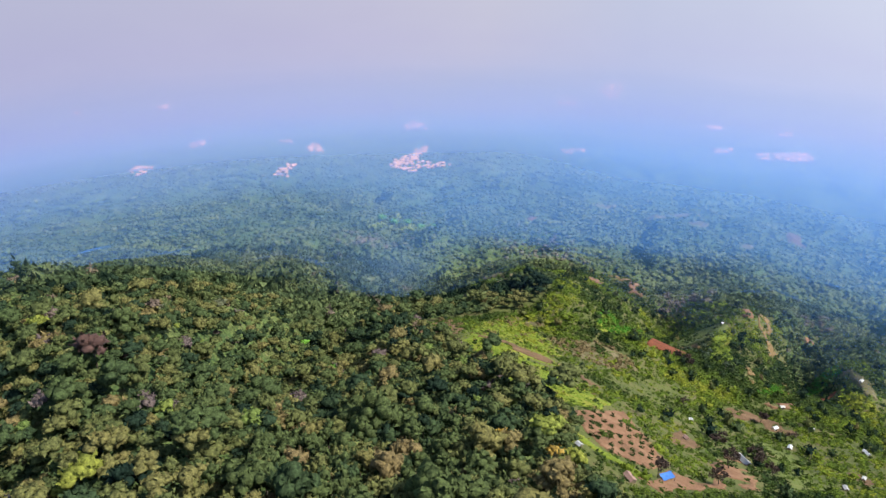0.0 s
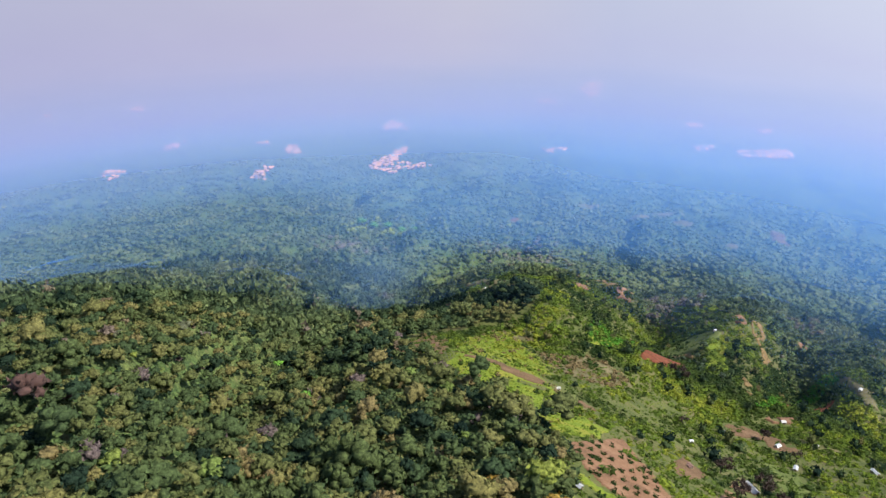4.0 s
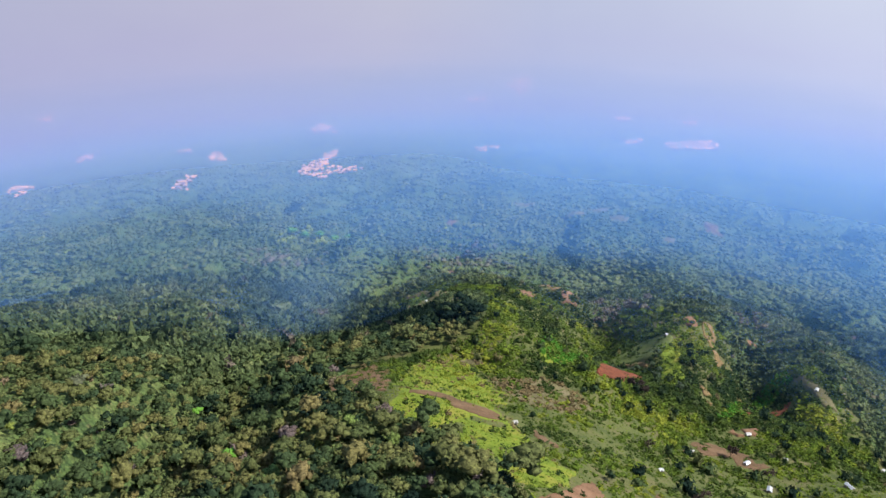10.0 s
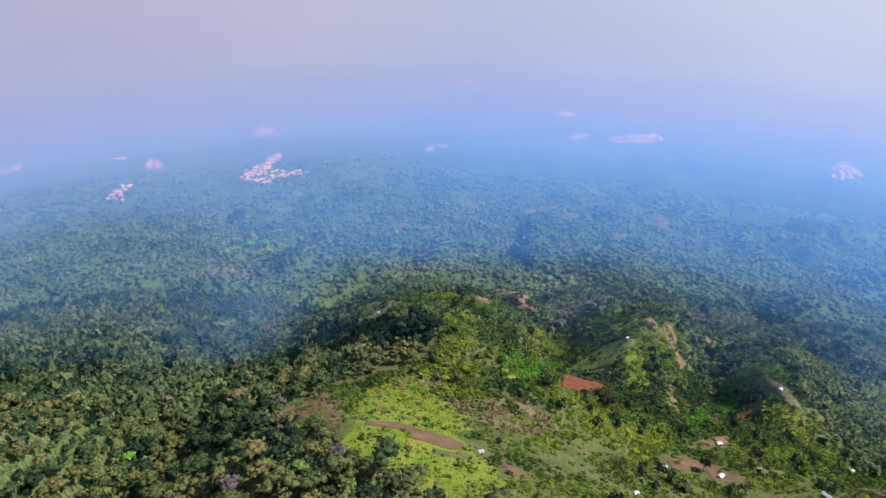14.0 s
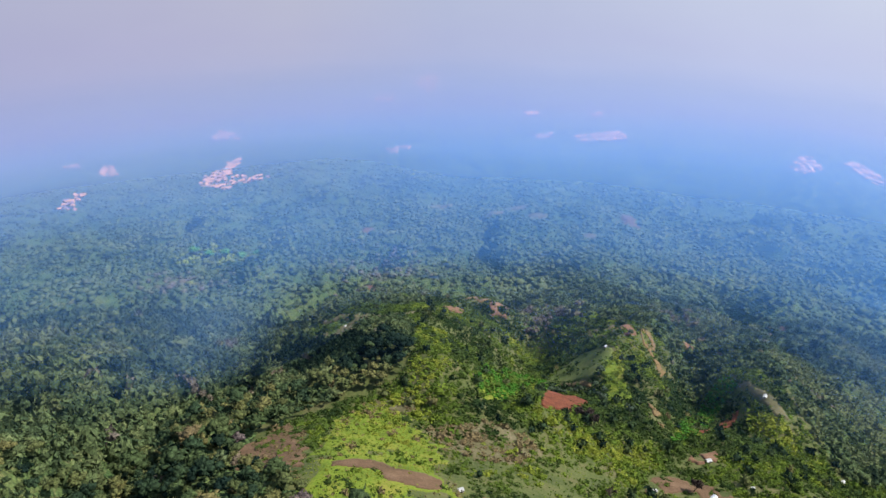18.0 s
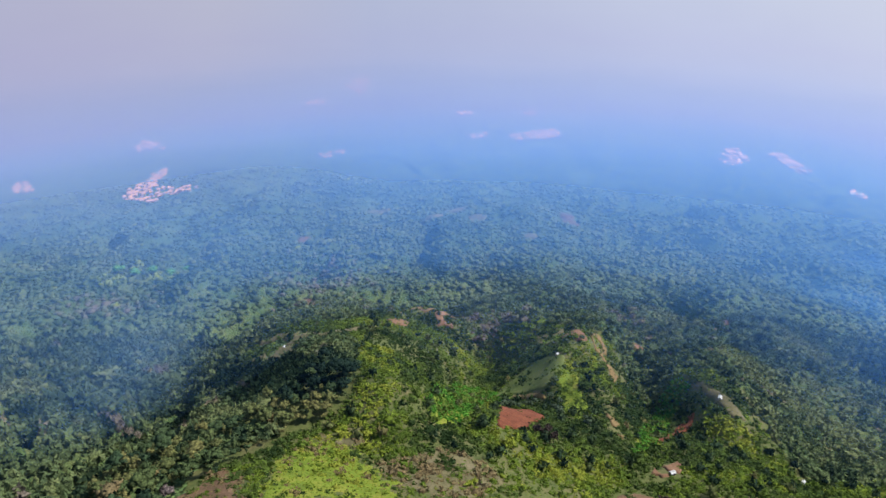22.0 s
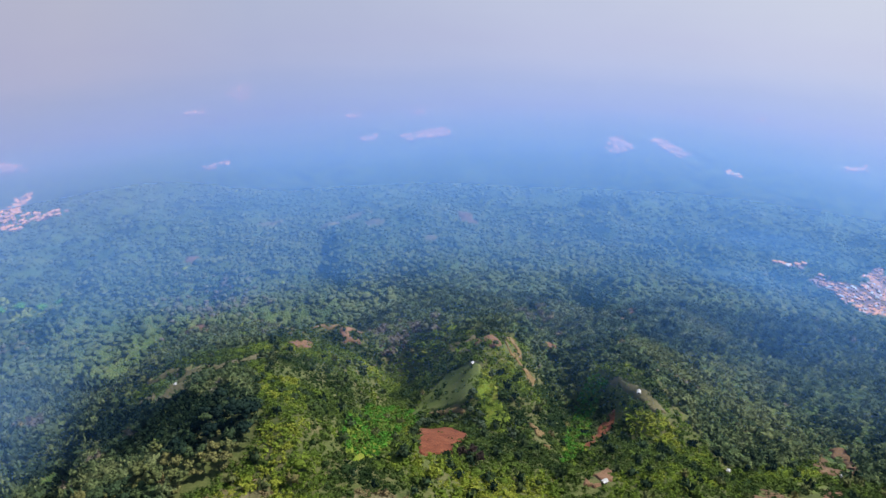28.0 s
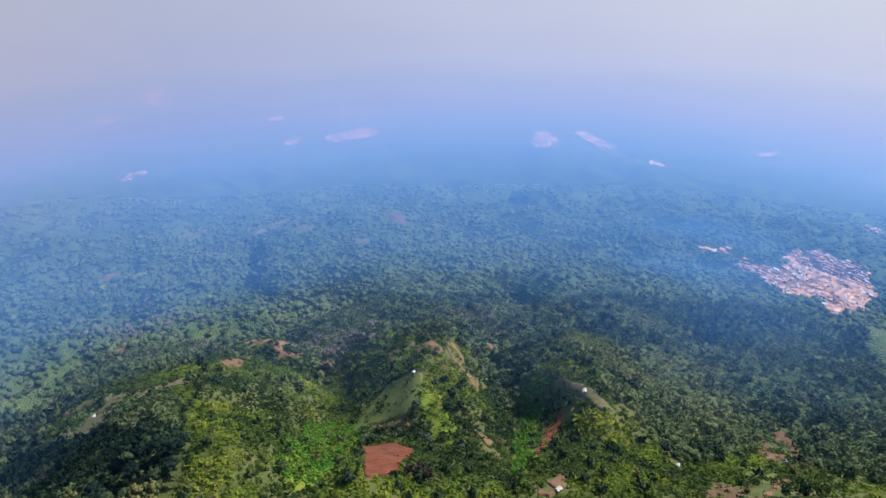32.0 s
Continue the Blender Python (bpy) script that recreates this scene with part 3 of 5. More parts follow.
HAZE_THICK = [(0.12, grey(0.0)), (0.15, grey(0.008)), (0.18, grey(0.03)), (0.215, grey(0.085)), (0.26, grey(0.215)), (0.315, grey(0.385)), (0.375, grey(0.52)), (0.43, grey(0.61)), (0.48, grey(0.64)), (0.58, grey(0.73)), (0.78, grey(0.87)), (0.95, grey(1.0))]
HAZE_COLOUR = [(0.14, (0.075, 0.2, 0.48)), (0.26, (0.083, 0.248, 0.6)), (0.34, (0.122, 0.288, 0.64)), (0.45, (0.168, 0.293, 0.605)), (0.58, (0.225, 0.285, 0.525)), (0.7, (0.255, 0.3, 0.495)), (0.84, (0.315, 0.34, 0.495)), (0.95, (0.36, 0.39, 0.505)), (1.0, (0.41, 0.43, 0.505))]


def base_level(r):
    return 120 + 936.6 * np.exp(-np.sqrt(r * r + 200**2) / 1200)


TOWN_SMOKE = [(700, 960), (715, 890), (690, 815), (590, 690)]
RING = [(d * math.cos(a), d * math.sin(a)) for d in (40, 80) for a in np.arange(0, 6.2, 0.7854)] + [(0, 0)]
WIDE_RING = [(d * math.cos(a), d * math.sin(a)) for d in (120, 240) for a in np.arange(0, 6.2, 0.7854)] + [(0, 0)]


def haze_level(x, y):
    """A thin layer that clings to the mountainside's broad shape and rises over the plain to the far distance."""
    r = np.hypot(x, y)
    up = np.clip((r - 3500) / 1200, 0, 1)
    broad = np.maximum(sum(height(x + a, y + c) for a, c in RING) / len(RING), height(x, y)) + 24
    wide = np.clip((r - 620) / 260, 0, 1)
    broad = broad * (1 - wide) + (sum(height(x + a, y + c) for a, c in WIDE_RING) / len(WIDE_RING) + 60) * wide
    high = base_level(r) + 94 + 30 * mound(x, y, 1000, 1900, 500, 600) + 900 * up**2.2
    free = np.clip((r - 950) / 700, 0, 1)
    return broad * (1 - free) + np.maximum(high, broad) * free


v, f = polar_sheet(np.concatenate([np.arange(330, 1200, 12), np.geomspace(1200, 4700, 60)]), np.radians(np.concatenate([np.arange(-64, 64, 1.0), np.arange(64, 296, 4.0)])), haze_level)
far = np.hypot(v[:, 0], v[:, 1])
west, east = np.clip((-170 - v[:, 0]) / (70 + 0.7 * np.clip(far - 750, 0, 900)), 0, 1), np.clip((v[:, 0] - 120) / 180, 0, 1)  # smoky haze painted denser to both sides of the middle ridge
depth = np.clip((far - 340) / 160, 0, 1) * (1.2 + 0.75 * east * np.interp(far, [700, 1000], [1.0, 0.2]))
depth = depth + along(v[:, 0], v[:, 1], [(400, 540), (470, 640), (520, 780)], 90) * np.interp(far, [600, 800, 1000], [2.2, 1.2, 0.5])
smoke = 0.25 * along(v[:, 0], v[:, 1], TOWN_SMOKE, 80)  # a bank of smoke before the town, painted as extra opacity
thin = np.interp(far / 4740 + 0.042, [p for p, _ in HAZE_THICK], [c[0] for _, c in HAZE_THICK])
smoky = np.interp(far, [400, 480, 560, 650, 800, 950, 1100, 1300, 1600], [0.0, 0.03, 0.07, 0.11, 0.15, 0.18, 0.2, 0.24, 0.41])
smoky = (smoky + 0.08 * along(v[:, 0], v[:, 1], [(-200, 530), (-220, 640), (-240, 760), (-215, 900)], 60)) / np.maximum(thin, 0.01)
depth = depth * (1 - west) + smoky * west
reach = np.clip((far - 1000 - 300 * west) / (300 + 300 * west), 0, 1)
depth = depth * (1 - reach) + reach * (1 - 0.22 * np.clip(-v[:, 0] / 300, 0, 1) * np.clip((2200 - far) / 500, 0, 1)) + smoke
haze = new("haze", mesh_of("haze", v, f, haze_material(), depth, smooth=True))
haze.visible_shadow = False
tagged(haze, "thin sheet painted as blue smoky haze over the plain", "haze", kind="structure")


# ---------------------------------------------------------------- fields, clearings, tracks
def patch(name, outline, mat, label, category, cell=1.6, lift=0.45, ragged=5.0, seed=1, holes=0.0):
    """A piece of cleared ground that lies on the slope, with an uneven edge."""
    xs, ys = [p[0] for p in outline], [p[1] for p in outline]
    gx, gy = np.arange(min(xs) - 8, max(xs) + 8, cell), np.arange(min(ys) - 8, max(ys) + 8, cell)
    x, y = np.meshgrid(gx, gy, indexing="ij")
    cx, cy = x[:-1, :-1] + cell / 2, y[:-1, :-1] + cell / 2
    keep = inside(cx + ragged * fractal(cx, cy, 14, seed), cy + ragged * fractal(cx, cy, 14, seed + 50), outline)
    keep &= fractal(cx, cy, 13, seed + 90, 2) > holes - 0.8
    i, j = np.nonzero(keep)
    m = len(gy)
    f = np.stack([i * m + j, (i + 1) * m + j, (i + 1) * m + j + 1, i * m + j + 1], -1)
    lift += 0.7 * (min(ys) > 420 and cell < 2.5)
    used, f = np.unique(f, return_inverse=True)
    xx, yy = x.ravel()[used], y.ravel()[used]
    rim = np.bincount(f.ravel(), minlength=len(used)) < 4  # the edge dips into the ground
    xx, yy = xx + 0.35 * cell * value_noise(xx, yy, 1.7 * cell, seed + 5), yy + 0.35 * cell * value_noise(xx, yy, 1.7 * cell, seed + 6)
    v = np.stack([xx, yy, height(xx, yy) + np.where(rim, -0.6, lift)], -1)
    ob = new(name, mesh_of(name, v, f.reshape(-1, 4), mat, smooth=True))
    return tagged(ob, label, category, kind="structure")


def strip(name, line, width, mat, label, category, **more):
    left, right = [], []
    for k, (x, y) in enumerate(line):
        ax, ay = line[max(k - 1, 0)]
        bx, by = line[min(k + 1, len(line) - 1)]
        d = math.hypot(bx - ax, by - ay)
        w = width * (0.4 if k in (0, len(line) - 1) else 1) / 2
        left.append((x - w * (by - ay) / d, y + w * (bx - ax) / d))
        right.append((x + w * (by - ay) / d, y - w * (bx - ax) / d))
    return patch(name, left + right[::-1], mat, label, category, **more)


KNOLL_PASTURE = [(54, 610), (74, 639), (92, 651), (102, 653), (110, 639), (121, 625), (113, 605), (100, 578), (91, 567), (82, 587), (74, 612)]
PASTURE = [(105, 376), (126, 379), (125, 326), (123, 295), (89, 268), (100, 327)]
CLEARING = [(-87, 342), (-85, 366), (-88, 418), (-77, 456), (-56, 462), (-40, 436), (-22, 409), (-25, 379), (-16, 360), (-9, 335), (5, 317), (12, 315), (-41, 292), (-58, 317), (-62, 332), (-75, 335), (-80, 334)]
LOW_CLEARING = [(-45, 325), (-20, 327), (3, 313), (14, 314), (1, 286), (-11, 282), (-22, 285), (-36, 295)]
MEADOW_STRIP = [(-9, 253), (4, 242), (14, 236), (28, 230), (20, 220), (10, 229), (-3, 238)]
BRUSH = [(-40, 436), (-29, 431), (-5, 443), (16, 442), (29, 427), (13, 402), (-6, 399), (-22, 404), (-35, 417)]
HIGH_BRUSH = [(-59, 462), (-48, 464), (-40, 447), (-43, 435), (-54, 440)]
RIM_BRUSH = [(-122, 380), (-128, 403), (-120, 423), (-108, 430), (-98, 419), (-86, 370), (-85, 344), (-91, 359), (-104, 366)]
LUSH = [(0, 510), (29, 632), (53, 649), (70, 607), (40, 529), (24, 495), (11, 477), (-3, 470), (-6, 487)]
EAST_LUSH = [(143, 518), (208, 621), (221, 623), (218, 595), (198, 577), (142, 490), (124, 482)]
DARK_BELT = [(-205, 725), (-181, 728), (-144, 684), (-101, 640), (-59, 556), (-43, 518), (-43, 489), (-56, 488), (-81, 485), (-115, 521), (-153, 611)]
LIME_SLOPE = [(-48, 567), (-20, 609), (-22, 506), (-27, 481), (-36, 465), (-49, 479), (-43, 508)]
DIM_TOP = [(-43, 605), (-40, 693), (-19, 708), (2, 655), (-7, 592), (-23, 594), (-39, 591)]
EAST_LIME = [(210, 563), (214, 527), (226, 512), (211, 484), (205, 495), (200, 518), (196, 539)]
WEST_MEADOW = [(-31, 716), (-57, 700), (-82, 703), (-106, 730), (-144, 748), (-154, 742), (-103, 689), (-58, 630)]
TERRACE_FIELD = [(-10, 273), (5, 293), (17, 310), (24, 296), (31, 272), (38, 251), (28, 239), (14, 239), (4, 242), (-4, 254)]
YARD = [(60, 282), (76, 315), (82, 302), (85, 282), (80, 260), (48, 234)]
PLOT = [(-7, 220), (-4, 231), (5, 221), (2, 204), (1, 193), (-5, 189)]
LOW_PLOT = [(-23, 205), (-19, 212), (-17, 199), (-21, 192)]
TRACK = [(-78, 371), (-66, 380), (-54, 378), (-48, 373), (-36, 375), (-26, 370), (-27, 359), (-35, 355), (-51, 358), (-54, 367), (-67, 366), (-77, 366)]
CUT_BANK = [(-9, 365), (-1, 355), (5, 347), (4, 341), (-4, 343), (-9, 351)]
RED_FIELD = [(60, 580), (73, 546), (77, 522), (71, 508), (64, 502), (57, 485), (40, 478), (35, 480)]
FIELD_BANK = [(73, 609), (84, 580), (90, 565), (88, 561), (79, 577), (72, 599)]
ROAD_FIELD = [(93, 431), (105, 435), (117, 428), (132, 424), (136, 411), (128, 403), (116, 405), (113, 418), (101, 414), (80, 408)]
HUT_SOIL = [(132, 460), (145, 465), (132, 435), (128, 438), (123, 446), (121, 450)]
RED_SCAR = [(204, 564), (209, 560), (200, 548), (189, 539), (158, 503), (144, 492), (144, 498), (169, 528), (191, 555)]
PALE_FIELD = [(218, 602), (223, 588), (224, 560), (227, 538), (224, 522), (216, 529), (216, 557), (216, 584)]
KNOLL_SOIL = [(147, 717), (146, 659), (144, 644), (132, 640), (128, 664)]
KNOLL_DRY = [(131, 728), (147, 717), (126, 654), (120, 663), (115, 694), (117, 720)]
HUMP_SOIL = [(-25, 734), (-2, 766), (-3, 726), (-18, 719)]
HUMP_FLANK = [(33, 802), (52, 828), (56, 800), (50, 781), (44, 770), (31, 774), (26, 791)]
HUMP_STREAK = [(16, 810), (33, 800), (26, 792), (12, 800), (-5, 790), (-25, 756), (-20, 775), (-4, 800)]
YELLOW_SLOPE = [(120, 614), (121, 594), (112, 561), (113, 540), (105, 524), (96, 519), (94, 535), (100, 560), (101, 575), (111, 599)]
LOW_SLIP = [(128, 546), (130, 541), (128, 525), (126, 504), (121, 496), (117, 504), (120, 523), (123, 536)]
MID_SLIP = [(159, 626), (179, 651), (175, 634), (159, 608), (153, 609)]
TOP_SLIP = [(168, 698), (174, 689), (161, 643), (151, 622), (148, 633), (149, 647)]
PINK_BANK = [(211, 706), (219, 704), (223, 697), (217, 692), (210, 698)]
SMALL_MEADOW = [(122, 768), (140, 757), (134, 742), (120, 755)]
DRY_WEST = [(-161, 721), (-136, 710), (-123, 710), (-103, 690), (-93, 650), (-102, 651), (-126, 673), (-146, 692)]
WEST_SOIL = [(-150, 985), (-116, 965), (-111, 930), (-139, 954)]
WEST_SCRAPE = [(-94, 925), (-76, 890), (-72, 832), (-86, 829)]
FAR_BANK = [(394, 896), (406, 877), (373, 813), (339, 788)]
EAST_SOIL = [(353, 502), (375, 504), (352, 475), (320, 453), (303, 456), (312, 476)]
EAST_BANK = [(291, 436), (269, 417), (235, 401), (229, 404), (266, 426)]
LOW_BANK = [(219, 434), (246, 447), (232, 415), (219, 407), (202, 415)]
EAST_GRASS = [(277, 464), (288, 437), (266, 426), (242, 420), (255, 440)]
EAST_SCRAPE = [(302, 542), (317, 543), (305, 527), (291, 521), (294, 531)]
TOWN = [(970, 1040), (1013, 1060), (1029, 1037), (1017, 986), (1015, 946), (1008, 896), (991, 874), (881, 799), (775, 753), (691, 712), (697, 734), (787, 820), (736, 812), (793, 878), (791, 910), (798, 946), (799, 985), (821, 990), (817, 950), (822, 915), (916, 968), (921, 997)]
HAMLET = [(798, 1068), (836, 1036), (824, 1017), (793, 1031), (788, 1053)]
EDGE_VILLAGE = [(1337, 1165), (1348, 1127), (1336, 1107), (1324, 1126)]
BARE = [TERRACE_FIELD, YARD, PLOT, LOW_PLOT, TRACK, CUT_BANK, RED_FIELD, FIELD_BANK, ROAD_FIELD, HUT_SOIL, RED_SCAR, PALE_FIELD, KNOLL_SOIL, LOW_SLIP, MID_SLIP, TOP_SLIP, PINK_BANK, EAST_SOIL, EAST_BANK, LOW_BANK, TOWN]

patch("hillside", [(44, 70), (60, 150), (12, 192), (-8, 225), (-20, 257), (-45, 285), (-72, 326), (-95, 355), (-126, 393), (-134, 430), (-108, 470), (-20, 475), (40, 480), (120, 480), (330, 455), (330, 200), (230, 100)], HILL_GRASS, "rough green and brown grass on the open hillside", "grassland", cell=3.0, lift=0.2, ragged=8, seed=61)
patch("hillside", [(-104, 446), (-80, 520), (-60, 600), (-58, 660), (-36, 740), (0, 815), (40, 830), (66, 760), (108, 768), (150, 735), (190, 690), (190, 620), (233, 650), (250, 575), (245, 480), (330, 434), (120, 458), (40, 453)], HILL_GRASS, "rough green grass over the ridge and knolls", "grassland", cell=3.0, lift=0.28, ragged=8, seed=62)
patch("grass_clearing", CLEARING, GRASS, "bright green sunlit grass on a ridge clearing", "grassland", cell=1.6, lift=0.35, ragged=8, seed=3, holes=0.25)
patch("grass_clearing", LOW_CLEARING, GRASS, "yellow-green sunlit grass below the track", "grassland", cell=1.4, lift=0.4, ragged=6, seed=63, holes=0.25)
patch("brown_brush", RIM_BRUSH, BROWN_SOIL, "cut brown brush on the rim of the clearing", "ground", cell=1.2, lift=0.6, ragged=10, seed=4, holes=0.4)
patch("dirt_track", TRACK, BROWN_SOIL, "short brown dirt track across the grass", "track", cell=0.9, lift=0.7, ragged=2.5, seed=5)
patch("dirt_terrace", CUT_BANK, BROWN_SOIL, "narrow red-brown terrace cut into the slope", "ground", cell=0.9, lift=0.7, ragged=3, seed=6, holes=0.35)
patch("planted_field", TERRACE_FIELD, RUDDY_SOIL, "reddish brown terraced field planted with bushes", "field", cell=1.0, lift=0.7, ragged=3, seed=7, holes=0.3)
patch("garden_plot", PLOT, RUDDY_SOIL, "small brown garden plot at the forest edge", "field", cell=1.0, lift=0.6, ragged=5, seed=8, holes=0.4)
patch("garden_plot", LOW_PLOT, BROWN_SOIL, "small dug plot among dark trees", "field", cell=1.0, lift=0.6, ragged=4, seed=9, holes=0.4)
patch("farm_yard", YARD, RUDDY_SOIL, "bare red-brown yard round the farm sheds", "ground", cell=1.2, lift=0.6, ragged=7, seed=10, holes=0.45)
patch("meadow", MEADOW_STRIP, GRASS, "strip of bright green grass beside the planted field", "grassland", cell=1.2, lift=0.5, ragged=3, seed=11)
patch("brush_slope", BRUSH, DRY_GRASS, "pale dry brush on the open slope", "ground", cell=1.8, lift=0.35, ragged=10, seed=12, holes=0.5)
patch("brush_slope", HIGH_BRUSH, DRY_GRASS, "brownish brush high on the ridge", "ground", cell=1.6, lift=0.4, ragged=8, seed=13, holes=0.5)
patch("pasture", PASTURE, OLIVE_GRASS, "grazed olive-green pasture below the farm", "grassland", cell=2.0, lift=0.35, ragged=12, seed=14, holes=0.45)
patch("pasture", EAST_GRASS, OLIVE_GRASS, "olive-green grass among the eastern banks", "grassland", cell=1.6, lift=0.5, ragged=8, seed=15, holes=0.3)
patch("bare_field", ROAD_FIELD, BROWN_SOIL, "long bare brown field beside two huts", "field", cell=1.0, lift=0.6, ragged=4, seed=16, holes=0.35)
patch("hut_clearing", HUT_SOIL, RUDDY_SOIL, "worn reddish earth round a white-roofed hut", "ground", cell=0.9, lift=0.6, ragged=4, seed=17, holes=0.4)
patch("ploughed_field", RED_FIELD, RED_SOIL, "freshly dug brick-red square field", "field", cell=1.0, lift=0.6, ragged=3, seed=18, holes=0.1)
patch("field_terrace", FIELD_BANK, PALE_SOIL, "pale earth bank above the red field", "ground", cell=0.9, lift=0.6, ragged=3, seed=19, holes=0.3)
patch("knoll_pasture", KNOLL_PASTURE, OLIVE_GRASS, "smooth olive-green grass on the knoll", "grassland", cell=1.4, lift=0.5, ragged=3, seed=20)
patch("yellow_slope", YELLOW_SLOPE, GRASS, "yellowish grass on the steep knoll side", "grassland", cell=1.2, lift=0.6, ragged=5, seed=21, holes=0.35)
patch("red_scar", RED_SCAR, RED_SOIL, "raw red earth of a fresh landslip", "ground", cell=1.0, lift=0.6, ragged=5, seed=22, holes=0.3)
patch("hilltop_field", PALE_FIELD, DRY_GRASS, "pale dry field along the eastern knoll", "field", cell=1.2, lift=0.6, ragged=3, seed=23, holes=0.2)
patch("bare_patch", KNOLL_SOIL, RUDDY_SOIL, "bare brown saddle of the ridge", "ground", cell=1.2, lift=0.7, ragged=4, seed=25, holes=0.15)
patch("dry_slope", KNOLL_DRY, DRY_GRASS, "greyish dry slope beside the bare saddle", "ground", cell=1.4, lift=0.7, ragged=8, seed=24, holes=0.4)
patch("small_meadow", SMALL_MEADOW, GRASS, "small yellow-green meadow on the ridge", "grassland", cell=1.4, lift=0.7, ragged=3, seed=26)
patch("bare_patch", HUMP_SOIL, RUDDY_SOIL, "small bare orange-brown top of the hump", "ground", cell=1.1, lift=0.7, ragged=4, seed=27, holes=0.4)
patch("bare_slope", HUMP_FLANK, RUDDY_SOIL, "pinkish tan flank of the hump", "ground", cell=1.4, lift=0.8, ragged=8, seed=28, holes=0.45)
patch("dry_slope", HUMP_STREAK, PALE_SOIL, "dry tan grass along the hump's crest", "ground", cell=1.2, lift=0.7, ragged=4, seed=29, holes=0.5)
patch("dry_field", DRY_WEST, DRY_GRASS, "pale dry field above the western valley", "field", cell=1.4, lift=0.6, ragged=7, seed=30, holes=0.4)
patch("dry_slope", WEST_MEADOW, DRY_GRASS, "thin dry grass along the western spur", "grassland", cell=1.8, lift=0.4, ragged=10, seed=31, holes=0.6)
patch("bare_slope", WEST_SOIL, RUDDY_SOIL, "reddish bare slope above the western valley", "ground", cell=1.8, lift=1.0, ragged=10, seed=32, holes=0.5)
patch("bare_slope", WEST_SCRAPE, BROWN_SOIL, "brown scrape on the far spur", "ground", cell=1.8, lift=1.0, ragged=10, seed=33, holes=0.6)
patch("lush_gully", LUSH, GRASS, "vivid green vines filling the gully", "grassland", cell=2.0, lift=0.4, ragged=7, seed=34)
patch("lush_gully", EAST_LUSH, GRASS, "bright green thicket in the landslip gully", "grassland", cell=2.0, lift=0.4, ragged=8, seed=40, holes=0.5)
patch("red_bank", EAST_SOIL, BROWN_SOIL, "brown bank of broken earth by a hut", "ground", cell=1.1, lift=0.7, ragged=9, seed=35, holes=0.7)
patch("red_bank", EAST_BANK, RUDDY_SOIL, "reddish eroded bank under scattered trees", "ground", cell=1.2, lift=0.7, ragged=6, seed=36, holes=0.4)
patch("red_bank", LOW_BANK, BROWN_SOIL, "brown trampled bank below the eastern woods", "ground", cell=1.2, lift=0.7, ragged=8, seed=37, holes=0.5)
patch("dry_slope", EAST_SCRAPE, DRY_GRASS, "small pale clearing in the eastern woods", "ground", cell=1.4, lift=0.7, ragged=6, seed=38, holes=0.4)
patch("red_bank", FAR_BANK, RUDDY_SOIL, "reddish broken ground on a far knoll", "ground", cell=1.8, lift=1.2, ragged=12, seed=56, holes=0.75)
patch("red_bank", PINK_BANK, RUDDY_SOIL, "small reddish bank in the dark woods", "ground", cell=1.3, lift=0.8, ragged=4, seed=55, holes=0.3)
patch("landslip", LOW_SLIP, PALE_SOIL, "ochre earth running down into the gully", "ground", cell=0.8, lift=0.7, ragged=9, seed=53, holes=0.62)
patch("landslip", MID_SLIP, PALE_SOIL, "ochre earth strip on the knoll's cliff", "ground", cell=0.8, lift=0.7, ragged=9, seed=52, holes=0.62)
patch("landslip", TOP_SLIP, PALE_SOIL, "brown earth showing under trees on the cliff", "ground", cell=0.8, lift=0.7, ragged=9, seed=54, holes=0.62)
FAR_FIELDS = [
    ([(-194, 1425), (-179, 1444), (-161, 1460), (-160, 1374), (-179, 1381)], BROWN_SOIL, "tan field in the woods below"),
    ([(60, 1500), (95, 1545), (120, 1520), (85, 1480)], DRY_GRASS, "pale field in the hazy lower woods"),
    ([(150, 1480), (165, 1525), (205, 1510), (180, 1470)], DRY_GRASS, "pale dry clearing in the lower woods"),
    ([(115, 1590), (140, 1625), (195, 1605), (160, 1570)], DRY_GRASS, "long pale field towards the plain"),
    ([(355, 1470), (370, 1530), (400, 1500), (385, 1445)], BROWN_SOIL, "narrow tan field in the eastern woods"),
    ([(-60, 1630), (-30, 1665), (5, 1640), (-25, 1610)], DRY_GRASS, "faint field at the foot of the mountain"),
    ([(225, 1300), (250, 1325), (275, 1290), (245, 1270)], DRY_GRASS, "small dry clearing on the lower slope"),
]
for q, (outline, mat, label) in enumerate(FAR_FIELDS):
    patch("far_field", outline, mat, label, "field", cell=4, lift=4.0, ragged=12, seed=36 + 11 * q, holes=0.2)
patch("far_field", [(-597, 800), (-575, 782), (-560, 755), (-585, 760)], RUDDY_SOIL, "reddish patch beside the western woods", "field", cell=2.5, lift=2.5, ragged=8, seed=39)
patch("town_ground", TOWN, TOWN_EARTH, "brownish trodden ground of the town", "ground", cell=5, lift=1.0, ragged=10, seed=41)
